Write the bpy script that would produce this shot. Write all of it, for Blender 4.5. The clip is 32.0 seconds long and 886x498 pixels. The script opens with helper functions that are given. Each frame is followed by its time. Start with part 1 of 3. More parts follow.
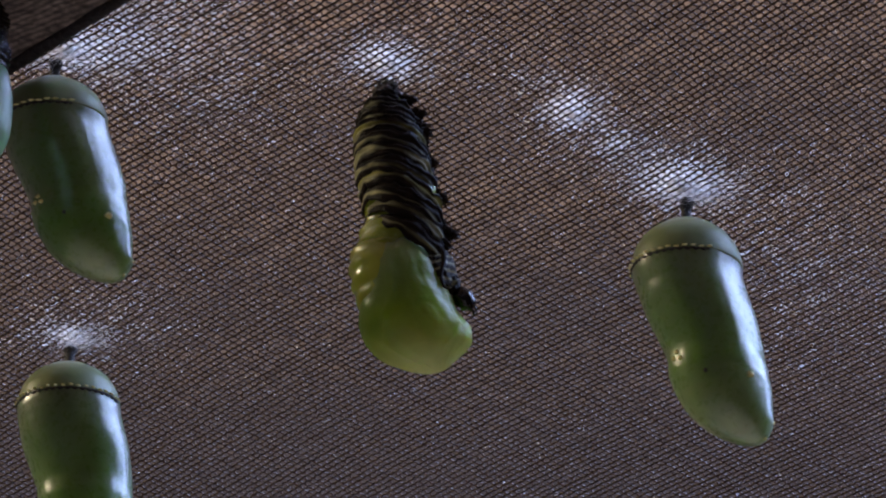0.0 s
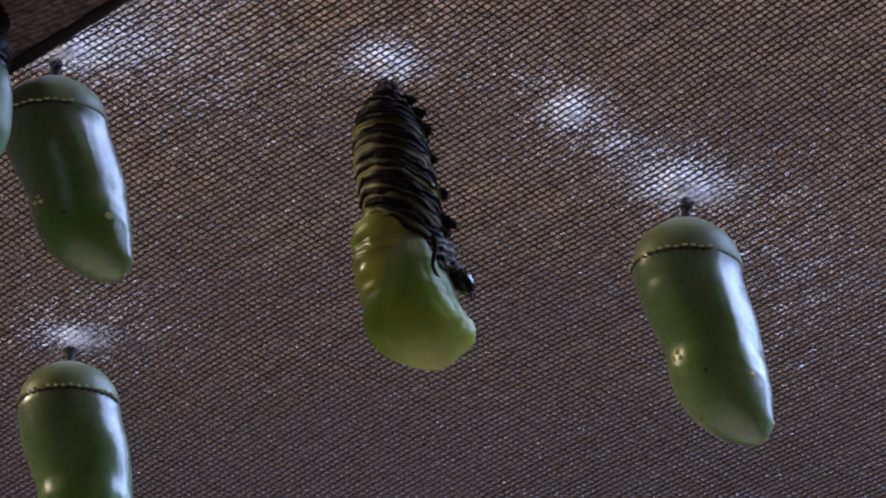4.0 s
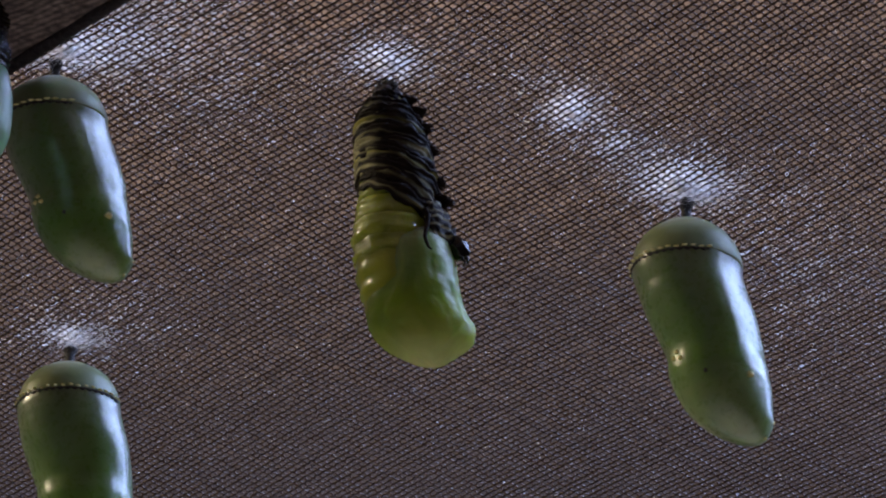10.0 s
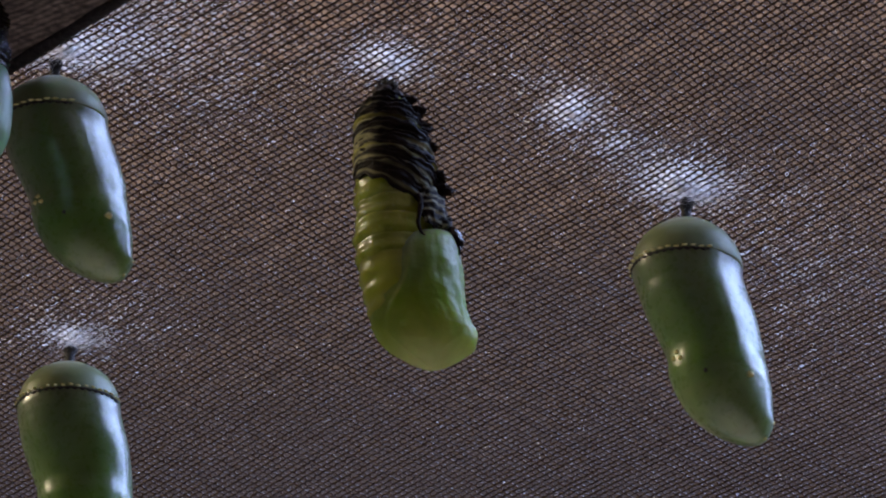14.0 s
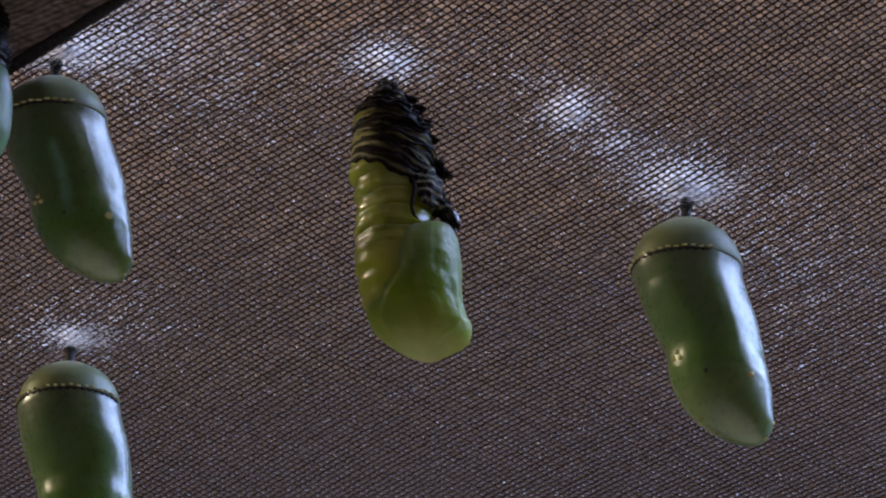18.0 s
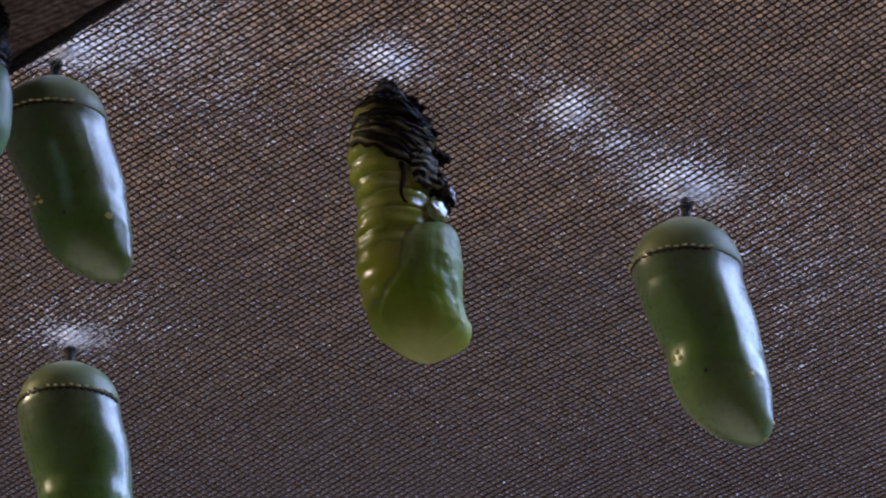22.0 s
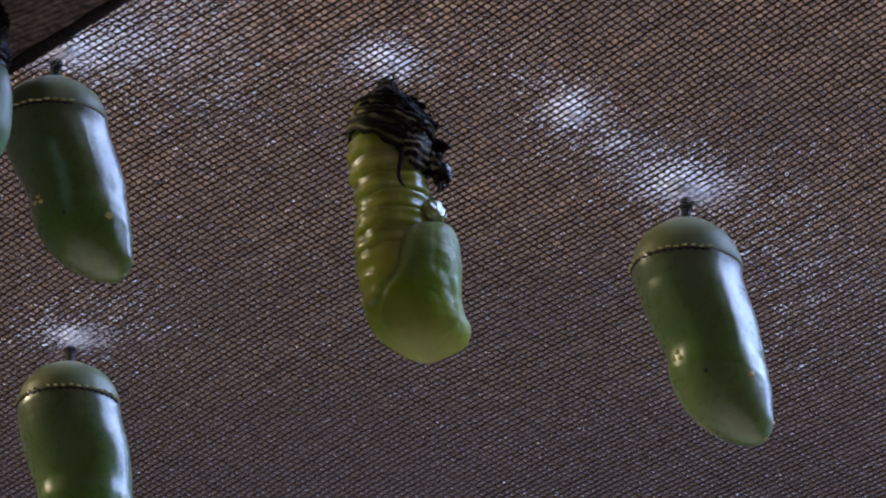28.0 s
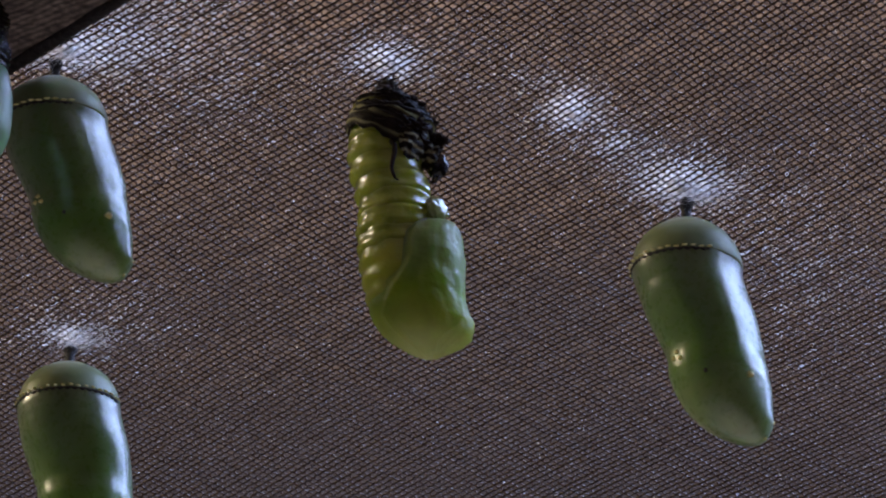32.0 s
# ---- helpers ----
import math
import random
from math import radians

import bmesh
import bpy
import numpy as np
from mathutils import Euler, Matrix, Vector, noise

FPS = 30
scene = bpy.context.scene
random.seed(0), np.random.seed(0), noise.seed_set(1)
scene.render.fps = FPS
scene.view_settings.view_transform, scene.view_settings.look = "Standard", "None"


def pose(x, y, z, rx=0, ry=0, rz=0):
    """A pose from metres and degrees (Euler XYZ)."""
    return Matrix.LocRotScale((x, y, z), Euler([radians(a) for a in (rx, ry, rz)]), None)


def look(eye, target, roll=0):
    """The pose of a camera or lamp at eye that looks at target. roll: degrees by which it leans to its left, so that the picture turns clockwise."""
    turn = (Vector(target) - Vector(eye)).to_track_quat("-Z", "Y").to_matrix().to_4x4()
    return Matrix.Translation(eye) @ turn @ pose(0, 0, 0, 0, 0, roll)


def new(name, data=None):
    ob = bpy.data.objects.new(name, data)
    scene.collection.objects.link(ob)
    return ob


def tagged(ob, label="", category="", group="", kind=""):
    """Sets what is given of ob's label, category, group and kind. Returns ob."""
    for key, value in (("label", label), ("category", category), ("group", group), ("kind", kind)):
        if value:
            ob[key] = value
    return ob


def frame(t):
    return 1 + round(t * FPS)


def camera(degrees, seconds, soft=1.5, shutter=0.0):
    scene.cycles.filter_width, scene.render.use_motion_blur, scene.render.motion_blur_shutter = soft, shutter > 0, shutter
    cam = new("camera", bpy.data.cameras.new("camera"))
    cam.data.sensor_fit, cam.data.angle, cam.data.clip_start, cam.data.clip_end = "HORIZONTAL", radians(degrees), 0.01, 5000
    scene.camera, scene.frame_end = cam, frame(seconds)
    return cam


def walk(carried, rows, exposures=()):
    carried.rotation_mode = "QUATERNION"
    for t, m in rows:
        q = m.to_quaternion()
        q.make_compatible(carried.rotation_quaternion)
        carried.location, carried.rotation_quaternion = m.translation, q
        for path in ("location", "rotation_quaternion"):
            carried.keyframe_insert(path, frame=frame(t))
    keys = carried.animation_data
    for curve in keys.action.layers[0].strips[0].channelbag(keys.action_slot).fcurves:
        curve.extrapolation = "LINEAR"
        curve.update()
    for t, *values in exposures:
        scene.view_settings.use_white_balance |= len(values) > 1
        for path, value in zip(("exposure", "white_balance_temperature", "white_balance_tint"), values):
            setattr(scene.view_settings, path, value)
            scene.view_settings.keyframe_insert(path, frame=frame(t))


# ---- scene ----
cam = camera(6.43, 32.0, soft=2.1)
PANEL_Z = 1.2                      # height of the netting roof of the rearing cage
DIST = 0.9                         # lens to the middle of the netting
PITCH = radians(25)                # the lens looks up at the roof
EYE = Vector((0, -DIST * math.cos(PITCH), PANEL_Z - DIST * math.sin(PITCH)))
STILL = look(EYE, (0, 0, PANEL_Z))
walk(cam, [(0.0, STILL), (32.0, STILL)], exposures=[(0.0, 0.1), (6.0, 0.1), (20.0, 0.02), (32.0, 0.06)])

# ---- world and light ----
world = bpy.data.worlds.new("world")
scene.world = world
world.use_nodes = True
wn = world.node_tree
sky = wn.nodes.new("ShaderNodeTexSky")
sky.sky_type, sky.sun_disc = "NISHITA", False
sky.sun_elevation, sky.sun_rotation = radians(35), radians(100)
wn.links.new(sky.outputs[0], wn.nodes["Background"].inputs["Color"])
wn.nodes["Background"].inputs["Strength"].default_value = 0.08


def window_light(name, eye, target, sx, sy, energy, color):
    lamp = bpy.data.lights.new(name, "AREA")
    lamp.shape, lamp.size, lamp.size_y, lamp.energy, lamp.color = "RECTANGLE", sx, sy, energy, color
    ob = new(name, lamp)
    ob.matrix_world = look(eye, target)
    return ob


WIN = (1.46, 0.54, 2.45)           # middle of the tall daylight window
window_light("daylight", WIN, (0, 0.54, 2.45), 1.72, 1.7, 248.0, (0.36, 0.49, 0.885))
DOOR = (-1.46, 0.25, 1.9)         # small opening to a room lit by warm bulbs
window_light("warm_light", DOOR, (0, 0.25, 1.9), 0.38, 0.42, 55.0, (1.0, 0.84, 0.55))

# ---- materials ----
def material(name):
    m = bpy.data.materials.new(name)
    m.use_nodes = True
    return m, m.node_tree.nodes, m.node_tree.links, m.node_tree.nodes["Principled BSDF"]


def noise_mix(m, scale, c1, c2, lo=0.35, hi=0.65, detail=4, coords="Object"):
    """A colour that wanders between two tones; returns the ramp and the texture's vector."""
    n, l = m.node_tree.nodes, m.node_tree.links
    tc = n.new("ShaderNodeTexCoord")
    tx = n.new("ShaderNodeTexNoise")
    tx.inputs["Scale"].default_value, tx.inputs["Detail"].default_value = scale, detail
    l.new(tc.outputs[coords], tx.inputs["Vector"])
    rp = n.new("ShaderNodeValToRGB")
    rp.color_ramp.elements[0].position, rp.color_ramp.elements[0].color = lo, (*c1, 1)
    rp.color_ramp.elements[1].position, rp.color_ramp.elements[1].color = hi, (*c2, 1)
    l.new(tx.outputs["Fac"], rp.inputs["Fac"])
    return rp, tx, tc


def relief(m, scale, strength, distance, detail=3):
    n, l = m.node_tree.nodes, m.node_tree.links
    tc = n.new("ShaderNodeTexCoord")
    tx = n.new("ShaderNodeTexNoise")
    tx.inputs["Scale"].default_value, tx.inputs["Detail"].default_value = scale, detail
    l.new(tc.outputs["Object"], tx.inputs["Vector"])
    bp = n.new("ShaderNodeBump")
    bp.inputs["Strength"].default_value, bp.inputs["Distance"].default_value = strength, distance
    l.new(tx.outputs["Fac"], bp.inputs["Height"])
    l.new(bp.outputs["Normal"], n["Principled BSDF"].inputs["Normal"])


def surface(name, c1, c2, scale, rough=0.5, metal=0.0, sub=0.0, sub_scale=0.002, sub_rgb=(1, 1, 0.3),
            bump=None, coat=0.0, ior=1.45):
    m, n, l, p = material(name)
    rp, _, _ = noise_mix(m, scale, c1, c2)
    l.new(rp.outputs["Color"], p.inputs["Base Color"])
    p.inputs["Roughness"].default_value, p.inputs["Metallic"].default_value = rough, metal
    p.inputs["IOR"].default_value = ior
    p.inputs["Coat Weight"].default_value, p.inputs["Coat Roughness"].default_value = coat, 0.08
    if sub:
        p.inputs["Subsurface Weight"].default_value = sub
        p.inputs["Subsurface Scale"].default_value = sub_scale
        p.inputs["Subsurface Radius"].default_value = sub_rgb
    if bump:
        relief(m, *bump)
    return m


JADE = surface("jade_shell", (0.82, 0.84, 0.8), (1.0, 1.0, 1.0), 420, rough=0.3, sub=0.55, sub_scale=0.0035,
               sub_rgb=(0.5, 1.0, 0.3), bump=(700, 0.2, 0.0002), coat=1.0, ior=1.45)
CAP = surface("pale_cap", (0.2, 0.235, 0.1), (0.26, 0.3, 0.13), 260, rough=0.4, sub=0.6, sub_scale=0.004,
              sub_rgb=(0.6, 1.0, 0.35), bump=(1200, 0.2, 0.0002))


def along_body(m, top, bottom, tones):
    """A tint that changes with height from top to bottom, times the mottling."""
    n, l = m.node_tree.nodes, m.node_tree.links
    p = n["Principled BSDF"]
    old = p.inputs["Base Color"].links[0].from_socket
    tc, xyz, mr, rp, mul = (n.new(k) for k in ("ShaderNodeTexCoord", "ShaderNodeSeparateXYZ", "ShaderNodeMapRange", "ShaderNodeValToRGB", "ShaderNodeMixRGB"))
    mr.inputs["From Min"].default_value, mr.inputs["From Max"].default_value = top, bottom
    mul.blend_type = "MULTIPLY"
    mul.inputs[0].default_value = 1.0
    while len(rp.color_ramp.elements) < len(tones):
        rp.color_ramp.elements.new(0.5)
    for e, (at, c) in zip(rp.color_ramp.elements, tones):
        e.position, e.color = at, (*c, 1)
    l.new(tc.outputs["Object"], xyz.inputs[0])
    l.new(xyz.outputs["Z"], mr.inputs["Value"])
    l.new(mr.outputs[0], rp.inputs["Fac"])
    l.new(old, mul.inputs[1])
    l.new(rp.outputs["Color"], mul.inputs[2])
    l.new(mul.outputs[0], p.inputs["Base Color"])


# greener at mid height, paler from there to the tip
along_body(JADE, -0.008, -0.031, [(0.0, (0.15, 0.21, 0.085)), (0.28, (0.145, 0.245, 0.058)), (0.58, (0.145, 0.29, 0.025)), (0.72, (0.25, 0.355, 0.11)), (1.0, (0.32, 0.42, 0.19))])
PUPA = surface("soft_pupa_skin", (0.29, 0.35, 0.033), (0.51, 0.555, 0.1), 230, rough=0.27, sub=0.7, sub_scale=0.005,
               sub_rgb=(0.8, 1.0, 0.2), bump=(900, 0.4, 0.0004), coat=0.8)
PUPA.node_tree.nodes["Principled BSDF"].inputs["Coat IOR"].default_value = 1.55
PUPA_END = surface("soft_pupa_head_skin", (0.66, 0.7, 0.6), (1.0, 1.0, 1.0), 170, rough=0.3, sub=0.8, sub_scale=0.006,
                   sub_rgb=(0.8, 1.0, 0.2), bump=(1400, 0.25, 0.0003), coat=0.7)
along_body(PUPA_END, 0.007, -0.0095, [(0.0, (0.55, 0.55, 0.09)), (0.45, (0.52, 0.56, 0.06)), (0.7, (0.6, 0.62, 0.12)), (1.0, (0.75, 0.76, 0.27))])
WING = surface("pale_wing_skin", (0.66, 0.72, 0.62), (1.0, 1.0, 1.0), 170, rough=0.45, sub=0.8, sub_scale=0.005,
               sub_rgb=(0.6, 1.0, 0.3), bump=(1000, 0.35, 0.0003), coat=0.15)
along_body(WING, 0.013, -0.004, [(0.0, (0.46, 0.54, 0.26)), (0.35, (0.38, 0.5, 0.13)), (0.58, (0.37, 0.5, 0.04)), (0.75, (0.5, 0.56, 0.1)), (1.0, (0.72, 0.75, 0.3))])
# uneven gloss, as if dusted
for glossy, g_lo, g_hi in ((JADE, 0.22, 0.38), (PUPA, 0.13, 0.3)):
    g_rp, _, _ = noise_mix(glossy, 1300, (g_lo, g_lo, g_lo), (g_hi, g_hi, g_hi), 0.3, 0.7, 5)
    glossy.node_tree.links.new(g_rp.outputs["Color"], glossy.node_tree.nodes["Principled BSDF"].inputs["Roughness"])
JADE.node_tree.nodes["Principled BSDF"].inputs["Coat Roughness"].default_value = 0.26
JADE.node_tree.nodes["Principled BSDF"].inputs["Coat IOR"].default_value = 1.85
# fine waxy grain on the clear coat
g_tree = JADE.node_tree
g_co, g_no, g_bu = (g_tree.nodes.new(k) for k in ("ShaderNodeTexCoord", "ShaderNodeTexNoise", "ShaderNodeBump"))
g_no.inputs["Scale"].default_value, g_no.inputs["Detail"].default_value = 1900, 3
g_bu.inputs["Strength"].default_value, g_bu.inputs["Distance"].default_value = 0.45, 0.00012
g_tree.links.new(g_co.outputs["Object"], g_no.inputs["Vector"])
g_tree.links.new(g_no.outputs[0], g_bu.inputs["Height"])
g_tree.links.new(g_bu.outputs[0], g_tree.nodes["Principled BSDF"].inputs["Coat Normal"])
for waxy, amount in ((JADE, 0.25), (CAP, 0.25)):
    waxy.node_tree.nodes["Principled BSDF"].inputs["Sheen Weight"].default_value = amount
    waxy.node_tree.nodes["Principled BSDF"].inputs["Sheen Roughness"].default_value = 0.45
    waxy.node_tree.nodes["Principled BSDF"].inputs["Sheen Tint"].default_value = (0.9, 1.0, 0.9, 1)
WET = surface("wet_membrane", (0.34, 0.4, 0.12), (0.5, 0.55, 0.2), 500, rough=0.08, bump=(260, 0.35, 0.0012), coat=1.0, ior=1.5)
WET.node_tree.nodes["Principled BSDF"].inputs["Coat IOR"].default_value = 2.4
WET.node_tree.nodes["Principled BSDF"].inputs["Coat Roughness"].default_value = 0.05
WET.node_tree.nodes["Principled BSDF"].inputs["Transmission Weight"].default_value = 0.25
BLACK = surface("black_larval_skin", (0.010, 0.006, 0.004), (0.03, 0.017, 0.011), 900, rough=0.6, ior=1.3,
                bump=(2600, 0.5, 0.0003))
BLACK.node_tree.nodes["Principled BSDF"].inputs["Specular IOR Level"].default_value = 0.25
TIP = surface("brown_dried_skin", (0.016, 0.008, 0.005), (0.075, 0.036, 0.022), 700, rough=0.6, bump=(2600, 0.5, 0.0003))
# banded skin: black, cream and yellow by the mesh's band pattern, painted shade included, each mottled
SKIN = surface("banded_larval_skin", (0.007, 0.0045, 0.0035), (0.022, 0.013, 0.009), 900, rough=0.5, ior=1.4, bump=(2600, 0.5, 0.0003))
SKIN.node_tree.nodes["Principled BSDF"].inputs["Specular IOR Level"].default_value = 0.18
k_n, k_l = SKIN.node_tree.nodes, SKIN.node_tree.links
k_at, k_sep = k_n.new("ShaderNodeAttribute"), k_n.new("ShaderNodeSeparateXYZ")
k_at.attribute_name = "bands"
k_l.new(k_at.outputs["Vector"], k_sep.inputs[0])
k_cream, _, _ = noise_mix(SKIN, 420, (0.34, 0.315, 0.19), (0.7, 0.66, 0.42))
k_yellow, _, _ = noise_mix(SKIN, 420, (0.36, 0.33, 0.07), (0.7, 0.65, 0.19))
k_dark = k_n["Principled BSDF"].inputs["Base Color"].links[0].from_socket
k_light, k_all = k_n.new("ShaderNodeMixRGB"), k_n.new("ShaderNodeMixRGB")
k_l.new(k_sep.outputs["Y"], k_light.inputs[0])
k_l.new(k_cream.outputs["Color"], k_light.inputs[1])
k_l.new(k_yellow.outputs["Color"], k_light.inputs[2])
k_l.new(k_sep.outputs["X"], k_all.inputs[0])
k_l.new(k_dark, k_all.inputs[1])
k_l.new(k_light.outputs[0], k_all.inputs[2])
k_l.new(k_all.outputs[0], k_n["Principled BSDF"].inputs["Base Color"])
HORN = surface("glossy_black_horn", (0.004, 0.004, 0.006), (0.012, 0.011, 0.014), 800, rough=0.14, bump=(1800, 0.25, 0.0003), coat=0.5)
STALK = surface("black_stalk", (0.01, 0.008, 0.007), (0.03, 0.024, 0.02), 1500, rough=0.5, bump=(4000, 0.5, 0.0003))
TEAL = surface("bluish_pupa_skin", (0.3, 0.5, 0.3), (0.42, 0.62, 0.4), 300, rough=0.35, sub=0.6, sub_scale=0.004, sub_rgb=(0.5, 1.0, 0.5), coat=0.4)
GOLD = surface("gold_spot", (0.92, 0.82, 0.3), (1.0, 0.95, 0.5), 3000, rough=0.28, metal=0.25)
SEAM = surface("black_seam_cloth", (0.012, 0.009, 0.011), (0.035, 0.026, 0.028), 1200, rough=0.8, bump=(2500, 0.8, 0.0004))
THREAD = surface("dark_netting_thread", (0.02, 0.010, 0.006), (0.04, 0.022, 0.014), 500, rough=0.75, ior=1.25, bump=(7000, 0.4, 0.0001))
CROSS = surface("soft_netting_thread", (0.04, 0.024, 0.018), (0.1, 0.063, 0.05), 900, rough=0.45, bump=(7000, 0.4, 0.0001))
CROSS.node_tree.nodes["Principled BSDF"].inputs["Specular IOR Level"].default_value = 0.15
c_thin, c_mix = CROSS.node_tree.nodes.new("ShaderNodeBsdfTranslucent"), CROSS.node_tree.nodes.new("ShaderNodeMixShader")
c_thin.inputs["Color"].default_value, c_mix.inputs["Fac"].default_value = (0.16, 0.092, 0.052, 1), 0.45
CROSS.node_tree.links.new(CROSS.node_tree.nodes["Principled BSDF"].outputs[0], c_mix.inputs[1])
CROSS.node_tree.links.new(c_thin.outputs[0], c_mix.inputs[2])
CROSS.node_tree.links.new(c_mix.outputs[0], CROSS.node_tree.nodes["Material Output"].inputs["Surface"])
BORDER = surface("black_border_cloth", (0.1, 0.074, 0.068), (0.34, 0.26, 0.235), 900, rough=0.75, bump=(2500, 0.8, 0.0004))
b_rp, b_wave = BORDER.node_tree.nodes.new("ShaderNodeMixRGB"), BORDER.node_tree.nodes.new("ShaderNodeTexWave")
b_map, b_tc = BORDER.node_tree.nodes.new("ShaderNodeMapping"), BORDER.node_tree.nodes.new("ShaderNodeTexCoord")
b_map.inputs["Rotation"].default_value = (0, 0, radians(-48))
b_wave.inputs["Scale"].default_value, b_wave.inputs["Distortion"].default_value, b_wave.inputs["Detail"].default_value = 330, 3, 3
b_rp.blend_type = "MULTIPLY"
b_rp.inputs[0].default_value = 0.55
b_old = BORDER.node_tree.nodes["Principled BSDF"].inputs["Base Color"].links[0].from_socket
BORDER.node_tree.links.new(b_tc.outputs["Object"], b_map.inputs["Vector"])
BORDER.node_tree.links.new(b_map.outputs["Vector"], b_wave.inputs["Vector"])
BORDER.node_tree.links.new(b_old, b_rp.inputs[1])
BORDER.node_tree.links.new(b_wave.outputs["Color"], b_rp.inputs[2])
BORDER.node_tree.links.new(b_rp.outputs[0], BORDER.node_tree.nodes["Principled BSDF"].inputs["Base Color"])
SILK = surface("white_silk", (0.80, 0.80, 0.84), (0.9, 0.9, 0.94), 900, rough=0.3)
GLINT = surface("added_glint_facet", (0.85, 0.78, 0.68), (0.97, 0.91, 0.82), 900, rough=0.18, metal=0.5)
sn, sl = SILK.node_tree.nodes, SILK.node_tree.links
s_thin, s_mix = sn.new("ShaderNodeBsdfTranslucent"), sn.new("ShaderNodeMixShader")
s_thin.inputs["Color"].default_value, s_mix.inputs["Fac"].default_value = (0.96, 0.945, 0.94, 1), 0.8
sl.new(sn["Principled BSDF"].outputs[0], s_mix.inputs[1])
sl.new(s_thin.outputs[0], s_mix.inputs[2])
sl.new(s_mix.outputs[0], sn["Material Output"].inputs["Surface"])
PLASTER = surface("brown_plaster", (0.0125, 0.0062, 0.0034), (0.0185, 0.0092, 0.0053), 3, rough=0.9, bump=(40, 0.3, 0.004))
BOARDS = surface("pale_boards", (0.3, 0.24, 0.17), (0.38, 0.31, 0.22), 5, rough=0.6)

# added thin sheet over the netting; stands in for the lit weave in its holes
FILM, fn, fl, fp = material("hole_backing")
f_rp, f_tx, f_tc = noise_mix(FILM, 950, (0.118, 0.069, 0.04), (0.6, 0.36, 0.195), 0.3, 0.78, 2)
fl.new(f_rp.outputs["Color"], fp.inputs["Base Color"])
fp.inputs["Roughness"].default_value = 0.36
relief(FILM, 1500, 0.8, 0.0004, 2)
f_mix = fn.new("ShaderNodeMixShader")
f_clear = fn.new("ShaderNodeBsdfTransparent")
# its density falls along y, which puts the netting's fading brightness into the sheet
f_xyz, f_map, f_big, f_mul = (fn.new(k) for k in ("ShaderNodeSeparateXYZ", "ShaderNodeMapRange", "ShaderNodeTexNoise", "ShaderNodeMath"))
f_map.inputs["From Min"].default_value, f_map.inputs["From Max"].default_value = -0.075, 0.082
f_map.inputs["To Min"].default_value, f_map.inputs["To Max"].default_value = 1.22, 0.03
f_big.inputs["Scale"].default_value, f_big.inputs["Detail"].default_value = 45, 5
f_mul.operation = "MULTIPLY"
fl.new(f_tc.outputs["Object"], f_xyz.inputs[0])
fl.new(f_xyz.outputs["Y"], f_map.inputs["Value"])
fl.new(f_tc.outputs["Object"], f_big.inputs["Vector"])
fl.new(f_map.outputs[0], f_mul.inputs[0])
fl.new(f_big.outputs["Fac"], f_mul.inputs[1])
f_at, f_cut = fn.new("ShaderNodeAttribute"), fn.new("ShaderNodeMath")
f_at.attribute_name, f_cut.operation = "thick", "MULTIPLY"
fl.new(f_mul.outputs[0], f_cut.inputs[0])
fl.new(f_at.outputs["Fac"], f_cut.inputs[1])
fl.new(f_cut.outputs[0], f_mix.inputs["Fac"])
f_thin = fn.new("ShaderNodeBsdfTranslucent")
f_half = fn.new("ShaderNodeMixShader")
f_half.inputs["Fac"].default_value = 0.45
fl.new(f_rp.outputs["Color"], f_thin.inputs["Color"])
fl.new(fp.outputs[0], f_half.inputs[1])
fl.new(f_thin.outputs[0], f_half.inputs[2])
fl.new(f_clear.outputs[0], f_mix.inputs[1])
fl.new(f_half.outputs[0], f_mix.inputs[2])
fl.new(f_mix.outputs[0], fn["Material Output"].inputs["Surface"])


# ---- tools ----
def mesh_of(name, verts, faces, mats, slots=None, smooth=True):
    me = bpy.data.meshes.new(name)
    me.from_pydata([tuple(v) for v in verts], [], [tuple(f) for f in faces])
    for mt in (mats if isinstance(mats, (list, tuple)) else [mats]):
        me.materials.append(mt)
    me.polygons.foreach_set("use_smooth", [smooth] * len(me.polygons))
    if slots is not None:
        me.polygons.foreach_set("material_index", slots)
    bm = bmesh.new()
    bm.from_mesh(me)
    bmesh.ops.recalc_face_normals(bm, faces=bm.faces)
    bm.to_mesh(me)
    bm.free()
    me.update()
    return me


def part(name, me, parent, label="", at=None):
    ob = new(name, me)
    ob.parent = parent
    if at is not None:
        ob.matrix_local = at
    if label:
        tagged(ob, label)
    return ob


def smooth_at(xs, ys, x):
    """A smooth curve through the stations (xs, ys), read at x."""
    xs, ys, x = np.asarray(xs, float), np.asarray(ys, float), np.asarray(x, float)
    d = np.diff(ys) / np.diff(xs)
    s = np.concatenate([[d[0]], np.where(d[1:] * d[:-1] > 0, 2 * d[1:] * d[:-1] / (d[1:] + d[:-1] + 1e-12), 0), [d[-1]]])
    i = np.clip(np.searchsorted(xs, x, side="right") - 1, 0, len(xs) - 2)
    h = xs[i + 1] - xs[i]
    u = np.clip((x - xs[i]) / h, 0, 1)
    return ((2 * u**3 - 3 * u**2 + 1) * ys[i] + (u**3 - 2 * u**2 + u) * h * s[i]
            + (-2 * u**3 + 3 * u**2) * ys[i + 1] + (u**3 - u**2) * h * s[i + 1])


